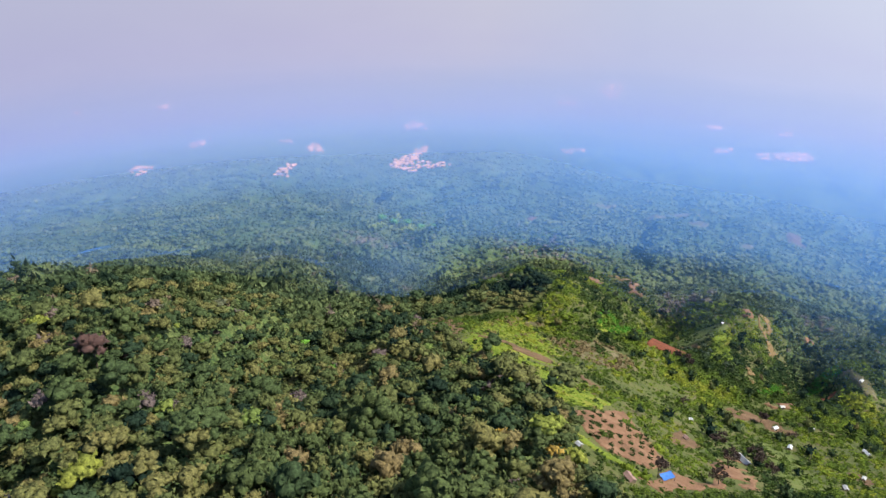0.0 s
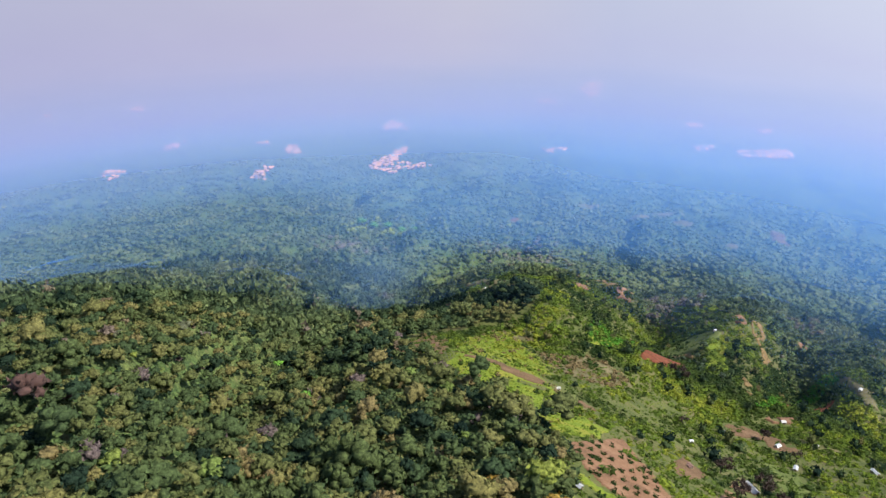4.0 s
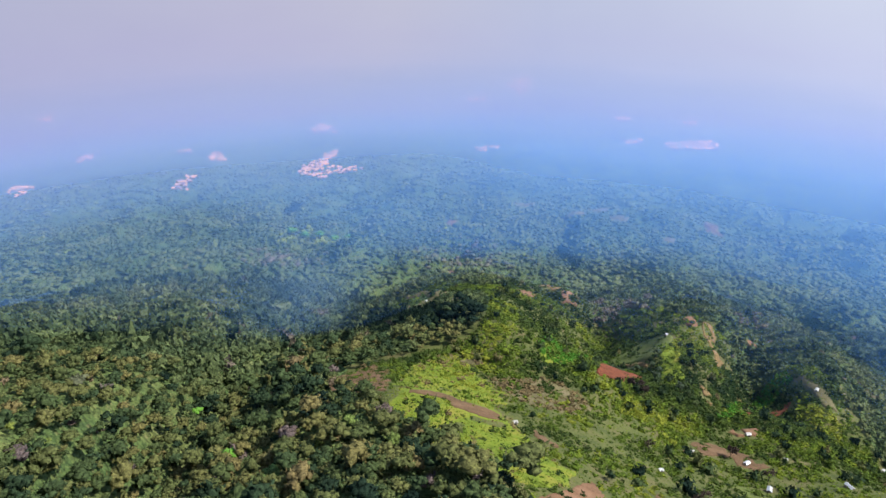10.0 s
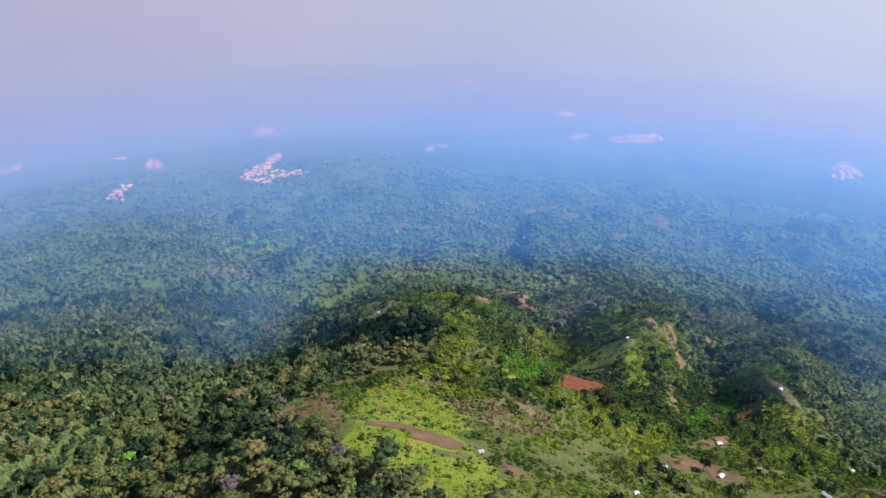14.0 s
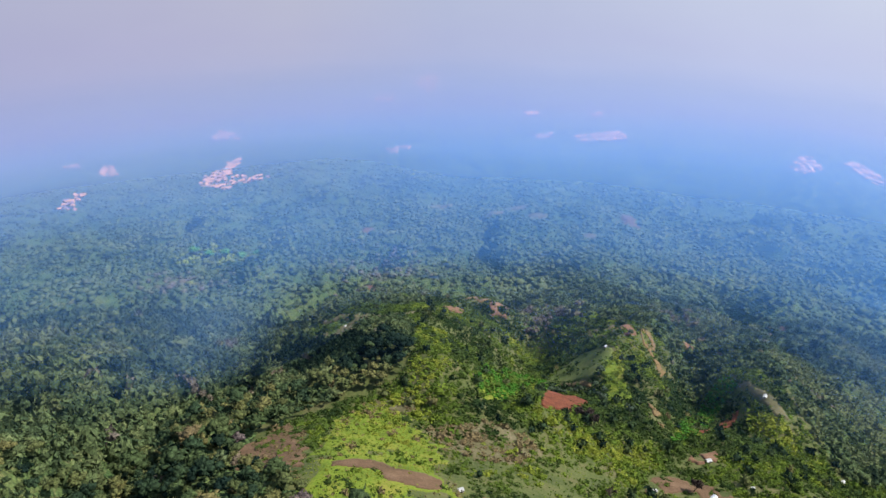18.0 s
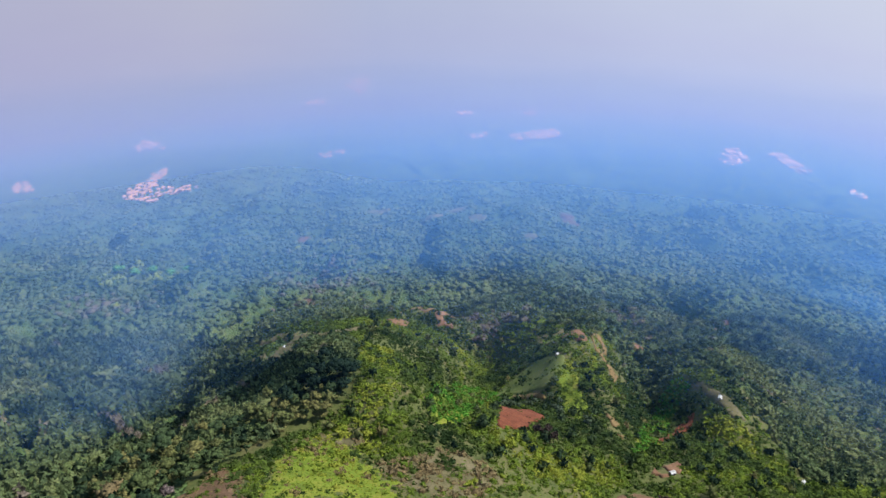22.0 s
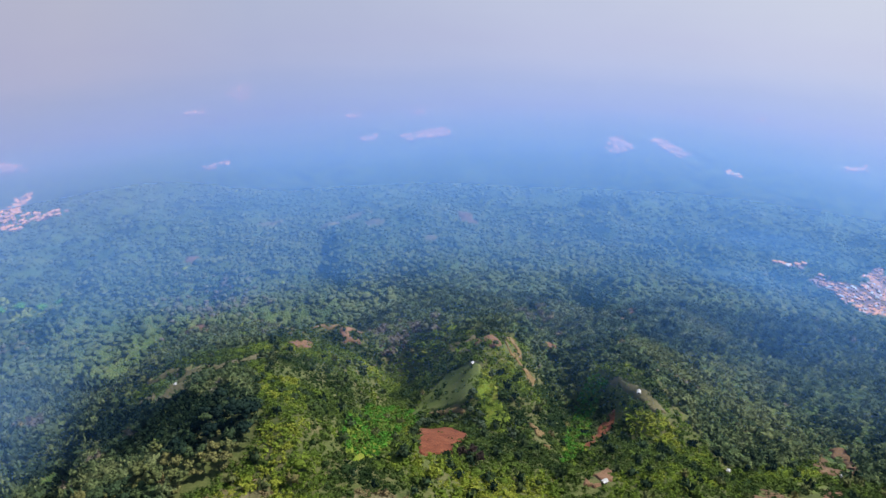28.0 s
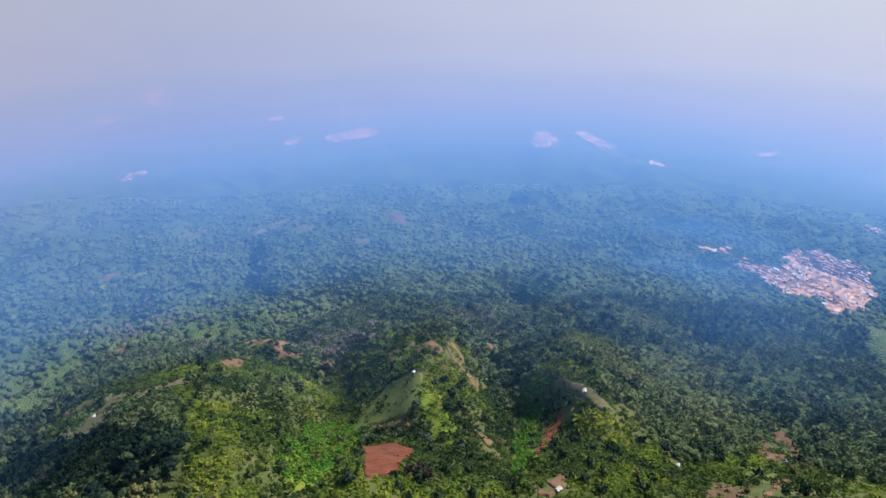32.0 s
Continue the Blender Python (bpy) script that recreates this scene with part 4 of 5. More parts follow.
VILLAGES = [
    ([(-694, 1946), (-735, 2113), (-708, 2192), (-733, 2371), (-692, 2377), (-670, 2257), (-656, 2107), (-624, 2026), (-510, 1979), (-523, 1936), (-586, 1943), (-599, 1856), (-642, 1879)], "L-shaped pinkish village on the plain"),
    ([(-851, 2551), (-840, 2634), (-795, 2616), (-741, 2540), (-780, 2521), (-824, 2524)], "small pale village behind the larger one"),
    ([(-1015, 1794), (-1027, 1913), (-974, 1863), (-943, 1758), (-936, 1695)], "slanting pale village at the forest's foot"),
    ([(-1117, 2220), (-1123, 2299), (-1096, 2305), (-1030, 2178), (-1052, 2143)], "small round pinkish village"),
    ([(-1239, 2264), (-1206, 2303), (-1187, 2269), (-1219, 2236)], "thin pale hamlet beside a round village"),
    ([(434, 2496), (499, 2519), (535, 2546), (638, 2586), (609, 2421), (528, 2425), (449, 2420)], "long pale village dim in the haze"),
    ([(301, 2504), (368, 2526), (370, 2472), (306, 2438)], "small faint village beside the long one"),
    ([(921, 1919), (1040, 2089), (1057, 2056), (1006, 1899), (951, 1839), (912, 1866)], "pinkish village on the eastern plain"),
    ([(1125, 2005), (1200, 2085), (1169, 1935), (1167, 1855), (1117, 1811), (1097, 1871)], "thin line of pale houses"),
    ([(-149, 3476), (-110, 3588), (-41, 3566), (-33, 3450), (-67, 3243), (-106, 3352)], "faint village near the far haze"),
    ([(-313, 3186), (-228, 3209), (-223, 3114), (-301, 3119)], "faint strip of houses far away"),
    ([(-197, 2302), (-161, 2322), (-159, 2266), (-191, 2273)], "tiny pale hamlet on the plain"),
    ([(-153, 2338), (-129, 2355), (-128, 2306)], "tiny faint hamlet on the plain"),
    ([(318, 2956), (368, 2894), (351, 2805), (313, 2873)], "faint hamlet beyond the long village"),
    ([(569, 2864), (627, 2866), (609, 2790), (561, 2794)], "faint row of houses in the haze"),
    ([(-1466, 1710), (-1515, 1816), (-1457, 1804), (-1368, 1656)], "small faint village in the west"),
    ([(-1505, 2067), (-1511, 2148), (-1473, 2170), (-1462, 2089)], "small pale village far on the plain"),
    ([(-2338, 2420), (-2321, 2485), (-2264, 2425)], "faint hamlet in the far west"),
    ([(-2061, 2658), (-2023, 2711), (-1955, 2606)], "faint hamlet in the north-west"),
    ([(-1234, 2264), (-1217, 2308), (-1194, 2260)], "tiny pale hamlet in the west"),
    ([(1154, 1683), (1219, 1709), (1201, 1661), (1160, 1653)], "tiny pale hamlet"),
    ([(1684, 1826), (1823, 1843), (1751, 1785), (1656, 1785)], "faint village far in the east"),
    ([(1807, 2421), (1892, 2424), (1848, 2375)], "faint hamlet in the eastern haze"),
]
# brown plots and worn soil round the farm
FARM_SOIL = [
    ([(41, 307), (50, 328), (59, 310), (53, 292), (43, 291)], BROWN_SOIL, "brown worn yard beside a weathered hut"),
    ([(142, 342), (150, 352), (153, 327), (146, 316)], BROWN_SOIL, "small brown scrape on the pasture"),
    ([(20, 222), (34, 250), (46, 246), (56, 244), (44, 228), (26, 210)], RUDDY_SOIL, "ruddy trampled yard round the blue shelter"),
]
for q, (outline, mat, label) in enumerate(FARM_SOIL):
    patch("worn_soil", outline, mat, label, "ground", cell=0.9, lift=0.38, ragged=5, seed=70 + q, holes=0.5)
    BARE.append(outline)


# ---------------------------------------------------------------- where things grow
HUT_SPOTS = [(-18, 361), (134, 449), (122, 411), (220, 555), (81, 310), (90, 413), (123, 377), (148, 421), (171, 391), (51, 310), (60, 363), (18, 215), (-3, 232), (66, 592), (237, 471), (308, 451), (115, 630), (304, 527), (339, 533), (-119, 703), (130, 305), (148, 331), (34, 232)]
EDGE_Y = np.array([120, 196, 221, 245, 277, 289, 320, 346, 380, 405, 442])
EDGE_X = np.array([45, -2, -12, -8, -14, -34, -60, -90, -118, -126, -116])


def open_land(x, y):
    """1 on the cleared, shrubby hillside, 0 in closed forest."""
    a = np.clip((x - np.interp(y, EDGE_Y, EDGE_X) + 5 * fractal(x, y, 30, 77)) / 6, 0, 1) * np.clip((448 - y + 0.12 * x) / 14, 0, 1) * np.clip((330 - x) / 30, 0, 1)
    b = inside(x + 8 * fractal(x, y, 40, 5), y + 8 * fractal(x, y, 40, 6), [(-114, 430), (-90, 456), (-70, 468), (-55, 488), (-45, 515), (-50, 600), (-56, 632), (-103, 680), (-158, 716), (-166, 742), (-112, 748), (-72, 738), (-44, 740), (-18, 796), (10, 836), (50, 842), (61, 756), (108, 765), (139, 752), (158, 711), (181, 675), (192, 618), (233, 640), (239, 574), (235, 522), (240, 480), (284, 429), (330, 420), (300, 330), (100, 350), (0, 380)])
    return np.maximum(a, b.astype(float))


def bare(x, y):
    got = np.zeros(np.shape(x), bool)
    for outline in BARE:
        got |= inside(x, y, outline)
    return got


def spread(spacing, r0, r1, half_angle=62, jitter=0.45):
    """Points about that far apart, within a sector of the land."""
    g = np.arange(-r1, r1, spacing)
    x, y = np.meshgrid(g, np.arange(60, r1, spacing), indexing="ij")
    x = x + rng.uniform(-jitter, jitter, x.shape) * spacing
    y = y + rng.uniform(-jitter, jitter, y.shape) * spacing
    x, y = x.ravel(), y.ravel()
    r, a = np.hypot(x, y), np.degrees(np.arctan2(x, y))
    k = (r >= r0) & (r < r1) & (np.abs(a) < half_angle)
    return x[k], y[k]


DRY_WOODS = [(-330, 660, 30), (-440, 720, 40), (92, 770, 24), (60, 850, 30), (-20, 930, 40), (315, 600, 36), (330, 555, 30), (300, 650, 26), (370, 640, 34), (300, 830, 36), (-500, 660, 36), (-120, 1150, 60), (-420, 1050, 60), (430, 740, 36)]
LIME_WOODS = [(-459, 1247, 26), (-392, 1205, 26), (-456, 1208, 20), (-405, 1229, 24), (-374, 1229, 20), (-278, 814, 12), (-235, 600, 10)]
# Ravine spots whose shade is put into the leaf hue.
RAVINE_SHADE = [(63, 1178, 36), (158, 1030, 38), (303, 792, 34), (-136, 1435, 34), (608, 634, 44), (494, 561, 40), (484, 731, 36), (348, 903, 34), (-121, 1230, 36), (-203, 1089, 34), (198, 1297, 36), (215, 600, 22), (171, 575, 18)]


def tree_hue(x, y, n, vary=0.17, warm=0.0):
    patchy = 0.5 + 0.5 * fractal(x, y, 60, 21) + 0.28 * value_noise(x, y, 14, 22)
    shady = 0.2 * along(x, y, [(-20, 250), (-60, 305), (-100, 345), (-136, 415), (-110, 470)], 24) + 0.9 * inside(x, y, DARK_BELT)  # flank shade put into the leaf hue, plus a belt of dark evergreens
    gloom = np.max([mound(x, y, a, c, d, d) for a, c, d in RAVINE_SHADE], axis=0)
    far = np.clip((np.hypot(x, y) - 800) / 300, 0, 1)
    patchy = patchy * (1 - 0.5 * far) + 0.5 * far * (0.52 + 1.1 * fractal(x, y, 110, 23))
    # The 0.3 term puts the sunlit rim above the clearing into the hue.
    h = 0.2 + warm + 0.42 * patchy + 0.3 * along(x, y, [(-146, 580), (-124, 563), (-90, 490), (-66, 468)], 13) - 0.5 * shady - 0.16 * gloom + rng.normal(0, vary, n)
    dry = np.max([mound(x, y, a, c, s, s) for a, c, s in DRY_WOODS], axis=0)
    lime = np.max([mound(x, y, a, c, s, s) for a, c, s in LIME_WOODS], axis=0)
    h = np.clip(h, 0, 0.7 + warm)
    h = np.where(rng.uniform(size=n) < 1.25 * dry, rng.uniform(0.86, 0.89, n), h)
    h = np.where(rng.uniform(size=n) < lime * 1.2, 0.95, h)
    rare = rng.uniform(size=n)
    return np.where(rare < 0.004 + 0.16 * warm, rng.uniform(0.93, 0.97, n), np.where(rare < 0.012 + 0.3 * warm, 0.88, h))


def border(x, y):
    """How far down the slope the rainforest's larger trees reach."""
    return 480 + 130 * fractal(x, y, 80, 97) + 45 * value_noise(x, y, 7, 98)


# near forest: the closest trees stand singly, the others as one wood
x, y = spread(5.2, 95, 600, 58, 0.55)
k = (np.hypot(x, y) < border(x, y)) & (rng.uniform(size=len(x)) > 1.15 * open_land(x, y)) & ~inside(x, y, RIM_BRUSH)
x, y = x[k], y[k]
size = (2.2 + 3.3 * rng.uniform(size=len(x)) ** 1.9) * np.interp(np.hypot(x, y), [250, 400], [1.15, 0.95]) * (1 + 0.45 * (rng.uniform(size=len(x)) < 0.1))
tall = size * rng.uniform(0.75, 1.15, len(x))
stem = size * rng.uniform(0.5, 2.4, len(x))
z = height(x, y)
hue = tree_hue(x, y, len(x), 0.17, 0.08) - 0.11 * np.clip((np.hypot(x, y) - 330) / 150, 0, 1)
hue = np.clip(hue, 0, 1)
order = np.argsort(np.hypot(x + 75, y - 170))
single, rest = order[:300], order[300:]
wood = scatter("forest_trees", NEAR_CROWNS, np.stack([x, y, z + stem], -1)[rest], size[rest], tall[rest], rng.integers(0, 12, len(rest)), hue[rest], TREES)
tagged(wood, "dense olive-green rainforest crowns on the slope", "forest", kind="stuff")


def tree(crown_mesh, trunk_mesh, label):
    root = new("tree")
    part("trunk", trunk_mesh, root)
    part("crown", crown_mesh, root)
    return tagged(root, label, "tree", group="forest trees")


def trunk_of(seed):
    """A tapered trunk to z = 1 with limbs that reach up into the crown."""
    r = np.random.default_rng(seed)
    lean = r.uniform(-0.08, 0.08, 2)
    pieces = [tube([(0, 0, -0.25), (lean[0] * 0.5, lean[1] * 0.5, 0.5), (lean[0], lean[1], 1.25)], (0.075, 0.055, 0.03), 7)]
    for q in range(5):
        a = q * 1.26 + r.uniform(-0.3, 0.3)
        s = r.uniform(0.35, 0.6)
        pieces.append(tube([(lean[0] * 0.8, lean[1] * 0.8, 0.78 + 0.05 * q), (0.5 * s * math.cos(a), 0.5 * s * math.sin(a), 1.1), (s * math.cos(a), s * math.sin(a), 1.3)], (0.032, 0.022, 0.01), 5))
    return joined(pieces)


TONES = [(0.06, "dark green"), (0.25, "deep green"), (0.4, "mid-green"), (0.56, "olive-green"), (0.7, "yellowish olive"), (0.8, "ochre")]
STOCK = []
for q in range(12):
    tone, word = TONES[q % 6]
    cv, cf = NEAR_CROWNS[q]
    me = mesh_of("crown", cv + [0, 0, 1.0], cf, TREES, np.full(len(cv), tone))
    tv, tf = trunk_of(40 + q)
    STOCK.append((me, mesh_of("trunk", tv, tf, BARK), f"tall rainforest tree with a rounded {word} crown"))
protos = {}
for n in single:
    q = int(np.argmin([abs(TONES[p % 6][0] - hue[n]) + 0.05 * rng.uniform() for p in range(12)]))
    m = Matrix.LocRotScale((x[n], y[n], z[n]), Euler((0, 0, rng.uniform(0, 6.28))), None)
    s = Vector((size[n], size[n], size[n] * rng.uniform(0.95, 1.35)))
    if q not in protos:
        protos[q] = tree(*STOCK[q])
        protos[q].matrix_basis = m @ Matrix.Diagonal((*s, 1))
    else:
        keep = protos[q].scale.copy()
        protos[q].scale = s
        copy_thing(protos[q], m)
        protos[q].scale = keep

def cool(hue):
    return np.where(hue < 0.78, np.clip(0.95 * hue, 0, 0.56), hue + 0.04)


# woods on the ridges and in the valleys beyond
x, y = spread(5.9, 380, 960, 50, 0.6)
k = (np.hypot(x, y) >= border(x, y)) & (rng.uniform(size=len(x)) > 1.1 * open_land(x, y)) & (x < 1.02 * y)
k &= ~((bare(x, y) | inside(x, y, DRY_WEST)) & (rng.uniform(size=len(x)) < 0.85))
k &= ~((along(x, y, [(214, 512), (220, 570), (223, 615)], 13) > 0.4) & (rng.uniform(size=len(x)) < 0.9))  # round the hilltop field
k &= ~(inside(x, y, WEST_MEADOW) & (rng.uniform(size=len(x)) < 0.75))
k &= ~((inside(x, y, WEST_MEADOW) | inside(x, y, KNOLL_DRY) | inside(x, y, WEST_SOIL) | inside(x, y, WEST_SCRAPE) | inside(x, y, FAR_BANK)) & (rng.uniform(size=len(x)) < 0.6))
x, y = x[k], y[k]
n = len(x)
size = (2.3 + 2.8 * rng.uniform(size=n) ** 1.8) * (1 + 0.5 * (rng.uniform(size=n) < 0.07))
which = rng.integers(0, 9, n)
palms = (value_noise(x, y, 120, 61) > 0.25) & (rng.uniform(size=n) < 0.35) & (x > 0)
which = np.where(palms, rng.integers(9, 12, n), which)
tall = size * rng.uniform(0.5, 1.1, n)
west = np.clip((-140 - x) / 50, 0, 1)  # larger crowns in the western forest
size, tall = size * (1 + 0.3 * west), tall * (1 + 0.75 * west)
size = np.where(palms, 3.0, size)
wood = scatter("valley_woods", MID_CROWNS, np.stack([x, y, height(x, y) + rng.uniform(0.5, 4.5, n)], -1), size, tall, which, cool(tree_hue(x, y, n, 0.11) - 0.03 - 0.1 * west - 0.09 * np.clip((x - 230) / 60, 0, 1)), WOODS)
tagged(wood, "mixed dark green woods with palms on ridges and valley sides", "forest", kind="stuff")

x, y = spread(9.2, 960, 2350, 51, 0.6)
k = rng.uniform(size=len(x)) < (0.95 + 0.55 * fractal(x, y, 150, 71)) * np.interp(np.hypot(x, y), [1350, 1700, 2000, 2350], [1.0, 0.6, 0.3, 0.08])
k &= ~inside(x, y, TOWN) & ~inside(x, y, HAMLET) & ~inside(x, y, EDGE_VILLAGE)
for outline, _ in VILLAGES:
    k &= ~inside(x, y, outline)
for outline, _, _ in FAR_FIELDS:
    k &= ~inside(x, y, outline) | (rng.uniform(size=len(x)) < 0.12)
x, y = x[k], y[k]
n = len(x)
size = (3.4 + 3.8 * rng.uniform(size=n) ** 1.8) * (1 + 0.6 * (rng.uniform(size=n) < 0.05)) * np.interp(np.hypot(x, y), [1300, 1700, 2350], [1.0, 1.25, 1.5])
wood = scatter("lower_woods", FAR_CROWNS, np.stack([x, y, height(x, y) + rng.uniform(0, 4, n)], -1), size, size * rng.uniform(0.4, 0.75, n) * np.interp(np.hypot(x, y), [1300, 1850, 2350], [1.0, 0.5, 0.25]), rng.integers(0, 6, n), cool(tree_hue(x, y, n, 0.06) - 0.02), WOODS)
tagged(wood, "endless blue-green woods on the lower slope", "forest", kind="stuff")
x, y = spread(24, 1850, 3200, 51, 0.6)
k = rng.uniform(size=len(x)) < 0.5 + 0.4 * fractal(x, y, 260, 8)
for outline, _ in VILLAGES:
    k &= ~inside(x, y, outline)
x, y = x[k], y[k]
n = len(x)
size = rng.uniform(9, 17, n)
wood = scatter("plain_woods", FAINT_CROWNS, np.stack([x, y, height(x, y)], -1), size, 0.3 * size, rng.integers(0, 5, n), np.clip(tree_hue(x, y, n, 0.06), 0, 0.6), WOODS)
tagged(wood, "scattered groves on the hazy plain", "forest", kind="stuff")

# the forest under and behind the start
x, y = np.meshgrid(np.arange(-330, 330, 7.5), np.arange(-230, 175, 7.5), indexing="ij")
x, y = (x + rng.uniform(-2.6, 2.6, x.shape)).ravel(), (y + rng.uniform(-2.6, 2.6, y.shape)).ravel()
k = ~((np.hypot(x, y) > 92) & (y > 58) & (np.abs(np.degrees(np.arctan2(x, y))) < 58)) & ((y < 120) | (x < 40))
x, y = x[k], y[k]
n = len(x)
size = rng.uniform(3.4, 5.6, n)
wood = scatter("upper_forest", FAR_CROWNS, np.stack([x, y, height(x, y) + rng.uniform(1, 6, n)], -1), size, size, rng.integers(0, 6, n), tree_hue(x, y, n, 0.15, 0.05), TREES)
tagged(wood, "olive-green rainforest crowns high on the mountainside", "forest", kind="stuff")

# small trees standing in the open
x, y = spread(13, 230, 800, 48)
k = (open_land(x, y) > 0.5) & ~bare(x, y) & ~inside(x, y, CLEARING) & ~inside(x, y, KNOLL_PASTURE) & (rng.uniform(size=len(x)) < np.interp(y, [400, 480], [0.16, 0.36]) + 0.5 * fractal(x, y, 60, 19))
x, y = x[k], y[k]
n = len(x)
size = rng.uniform(2.2, 4.2, n) * np.where((x > 165) & (y > 540), 0.6, 1.0)
grove = scatter("slope_trees", MID_CROWNS, np.stack([x, y, height(x, y) + rng.uniform(1, 3, n)], -1), size, size * rng.uniform(0.9, 1.4, n), rng.integers(0, 9, n), np.clip(tree_hue(x, y, n) - 0.16, 0, 1), TREES)
tagged(grove, "small dark green trees scattered over the open hillside", "trees", kind="stuff")

# shrubs over the cleared hillside
x, y = spread(2.75, 150, 850, 49, 0.6)
low = np.clip((450 - y) / 30, 0, 1)
thick = (1.0 + 0.7 * fractal(x, y, 34, 15) + 0.25 * value_noise(x, y, 9, 16) + low * (1.1 * fractal(x, y, 17, 84) - 0.22)) * np.where(inside(x + 9 * fractal(x, y, 22, 81), y + 9 * fractal(x, y, 22, 82), CLEARING) | inside(x, y, LOW_CLEARING) | inside(x, y, MEADOW_STRIP), np.interp(y, [370, 430], [0.45, 0.8]) + 0.7 * np.clip(2.4 * fractal(x, y, 15, 83), 0, 1), 1.0)
thick = np.where(bare(x, y), np.where(inside(x, y, RED_FIELD) | inside(x, y, TRACK) | inside(x, y, TERRACE_FIELD), 0.03, np.where((x > 250), 0.4, 0.16)), thick)
for outline in (DRY_WEST, WEST_MEADOW):
    thick = np.where(inside(x, y, outline), 0.2, thick)
for outline in (HUMP_STREAK, HUMP_FLANK, HUMP_SOIL, EAST_GRASS, SMALL_MEADOW):
    thick = np.where(inside(x, y, outline), 0.4, thick)
thick = np.where(inside(x, y, RIM_BRUSH), 1.0, thick)
thick = np.where(inside(x, y, KNOLL_PASTURE), 0.12, thick)
for outline in (LOW_SLIP, MID_SLIP, TOP_SLIP):
    thick = np.where(inside(x, y, outline), 0.3, thick)
thick = np.where(inside(x, y, PASTURE), 0.4, thick)
thick = thick * np.interp(y, [400, 440], [0.85, 1.0])
for hx, hy in HUT_SPOTS:
    thick = np.where(np.hypot(x - hx, y - hy) < 5.0, 0.06, thick)
k = (open_land(x, y) > 0.1) & (rng.uniform(size=len(x)) < thick)
x, y = x[k], y[k]
n = len(x)
size = (1.1 + 1.8 * rng.uniform(size=n) ** 1.6) * (1 + 0.8 * (rng.uniform(size=n) < 0.08)) * np.interp(y, [390, 440], [0.85, 1.12]) * np.where(inside(x, y, DIM_TOP), 0.7, 1.0)
# Sunlit slopes and shaded hollows are put into the shrubs' hue.
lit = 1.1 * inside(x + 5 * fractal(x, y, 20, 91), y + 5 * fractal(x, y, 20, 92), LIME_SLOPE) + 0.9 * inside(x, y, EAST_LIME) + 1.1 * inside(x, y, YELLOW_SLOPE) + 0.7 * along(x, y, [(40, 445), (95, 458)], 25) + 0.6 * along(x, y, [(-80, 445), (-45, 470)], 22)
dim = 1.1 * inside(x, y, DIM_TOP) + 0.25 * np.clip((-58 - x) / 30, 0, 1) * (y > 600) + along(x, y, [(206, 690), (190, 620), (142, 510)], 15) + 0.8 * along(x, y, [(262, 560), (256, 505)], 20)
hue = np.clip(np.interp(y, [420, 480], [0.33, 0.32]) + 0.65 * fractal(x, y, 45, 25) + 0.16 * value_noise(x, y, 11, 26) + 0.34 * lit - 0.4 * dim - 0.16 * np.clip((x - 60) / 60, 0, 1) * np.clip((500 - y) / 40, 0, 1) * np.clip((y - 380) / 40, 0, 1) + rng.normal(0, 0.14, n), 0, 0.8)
for outline in (BRUSH, HIGH_BRUSH, RIM_BRUSH):
    hue = np.where(inside(x, y, outline) & (rng.uniform(size=n) < 0.6), 0.97, hue)
hue = np.where(inside(x, y, LUSH) | inside(x, y, EAST_LUSH), np.clip(hue, 0.44, 0.58), hue)
meadow = inside(x, y, CLEARING) | inside(x, y, LOW_CLEARING) | inside(x, y, MEADOW_STRIP)
size = np.where(meadow | inside(x, y, RIM_BRUSH), (0.62 + 0.6 * (rng.uniform(size=n) < 0.12)) * size, size)
hue = np.where(meadow, np.where(rng.uniform(size=n) < 0.2, 0.95, np.clip(0.45 + 0.7 * fractal(x, y, 18, 85) + rng.normal(0, 0.2, n), 0, 0.84)), hue)
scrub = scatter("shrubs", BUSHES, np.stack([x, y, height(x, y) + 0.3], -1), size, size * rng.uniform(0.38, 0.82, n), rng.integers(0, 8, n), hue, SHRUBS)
tagged(scrub, "bright and dark green shrubs on the cleared hillside", "shrubs", kind="stuff")

# vines over the two gullies
x, y = spread(2.4, 480, 700, 40, 0.6)
k = (inside(x, y, LUSH) | inside(x, y, EAST_LUSH)) & (rng.uniform(size=len(x)) < 0.75 + 0.5 * fractal(x, y, 18, 46))
x, y = x[k], y[k]
n = len(x)
size = rng.uniform(1.0, 2.4, n)
vines = scatter("vines", BUSHES, np.stack([x, y, height(x, y) + 1.1], -1), size, 0.7 * size, rng.integers(0, 8, n), rng.uniform(0, 1, n), VINES)
tagged(vines, "vivid green vines smothering the gully sides", "vines", kind="stuff")

# tufts of long grass on the clearing
x, y = spread(1.5, 250, 460, 30, 0.6)
k = (inside(x, y, CLEARING) | inside(x, y, LOW_CLEARING)) & ~bare(x, y) & (rng.uniform(size=len(x)) < 0.55 + 0.6 * fractal(x, y, 16, 44))
x, y = x[k], y[k]
n = len(x)
size = rng.uniform(0.4, 0.95, n)
tufts = scatter("grass_tufts", FAINT_CROWNS, np.stack([x, y, height(x, y) + 0.35], -1), size, 0.6 * size, rng.integers(0, 5, n), np.clip(0.64 + 0.4 * fractal(x, y, 20, 45) + rng.normal(0, 0.08, n), 0.3, 0.85), SHRUBS)
tagged(tufts, "tufts of yellow-green grass on the clearing", "grass", kind="stuff")

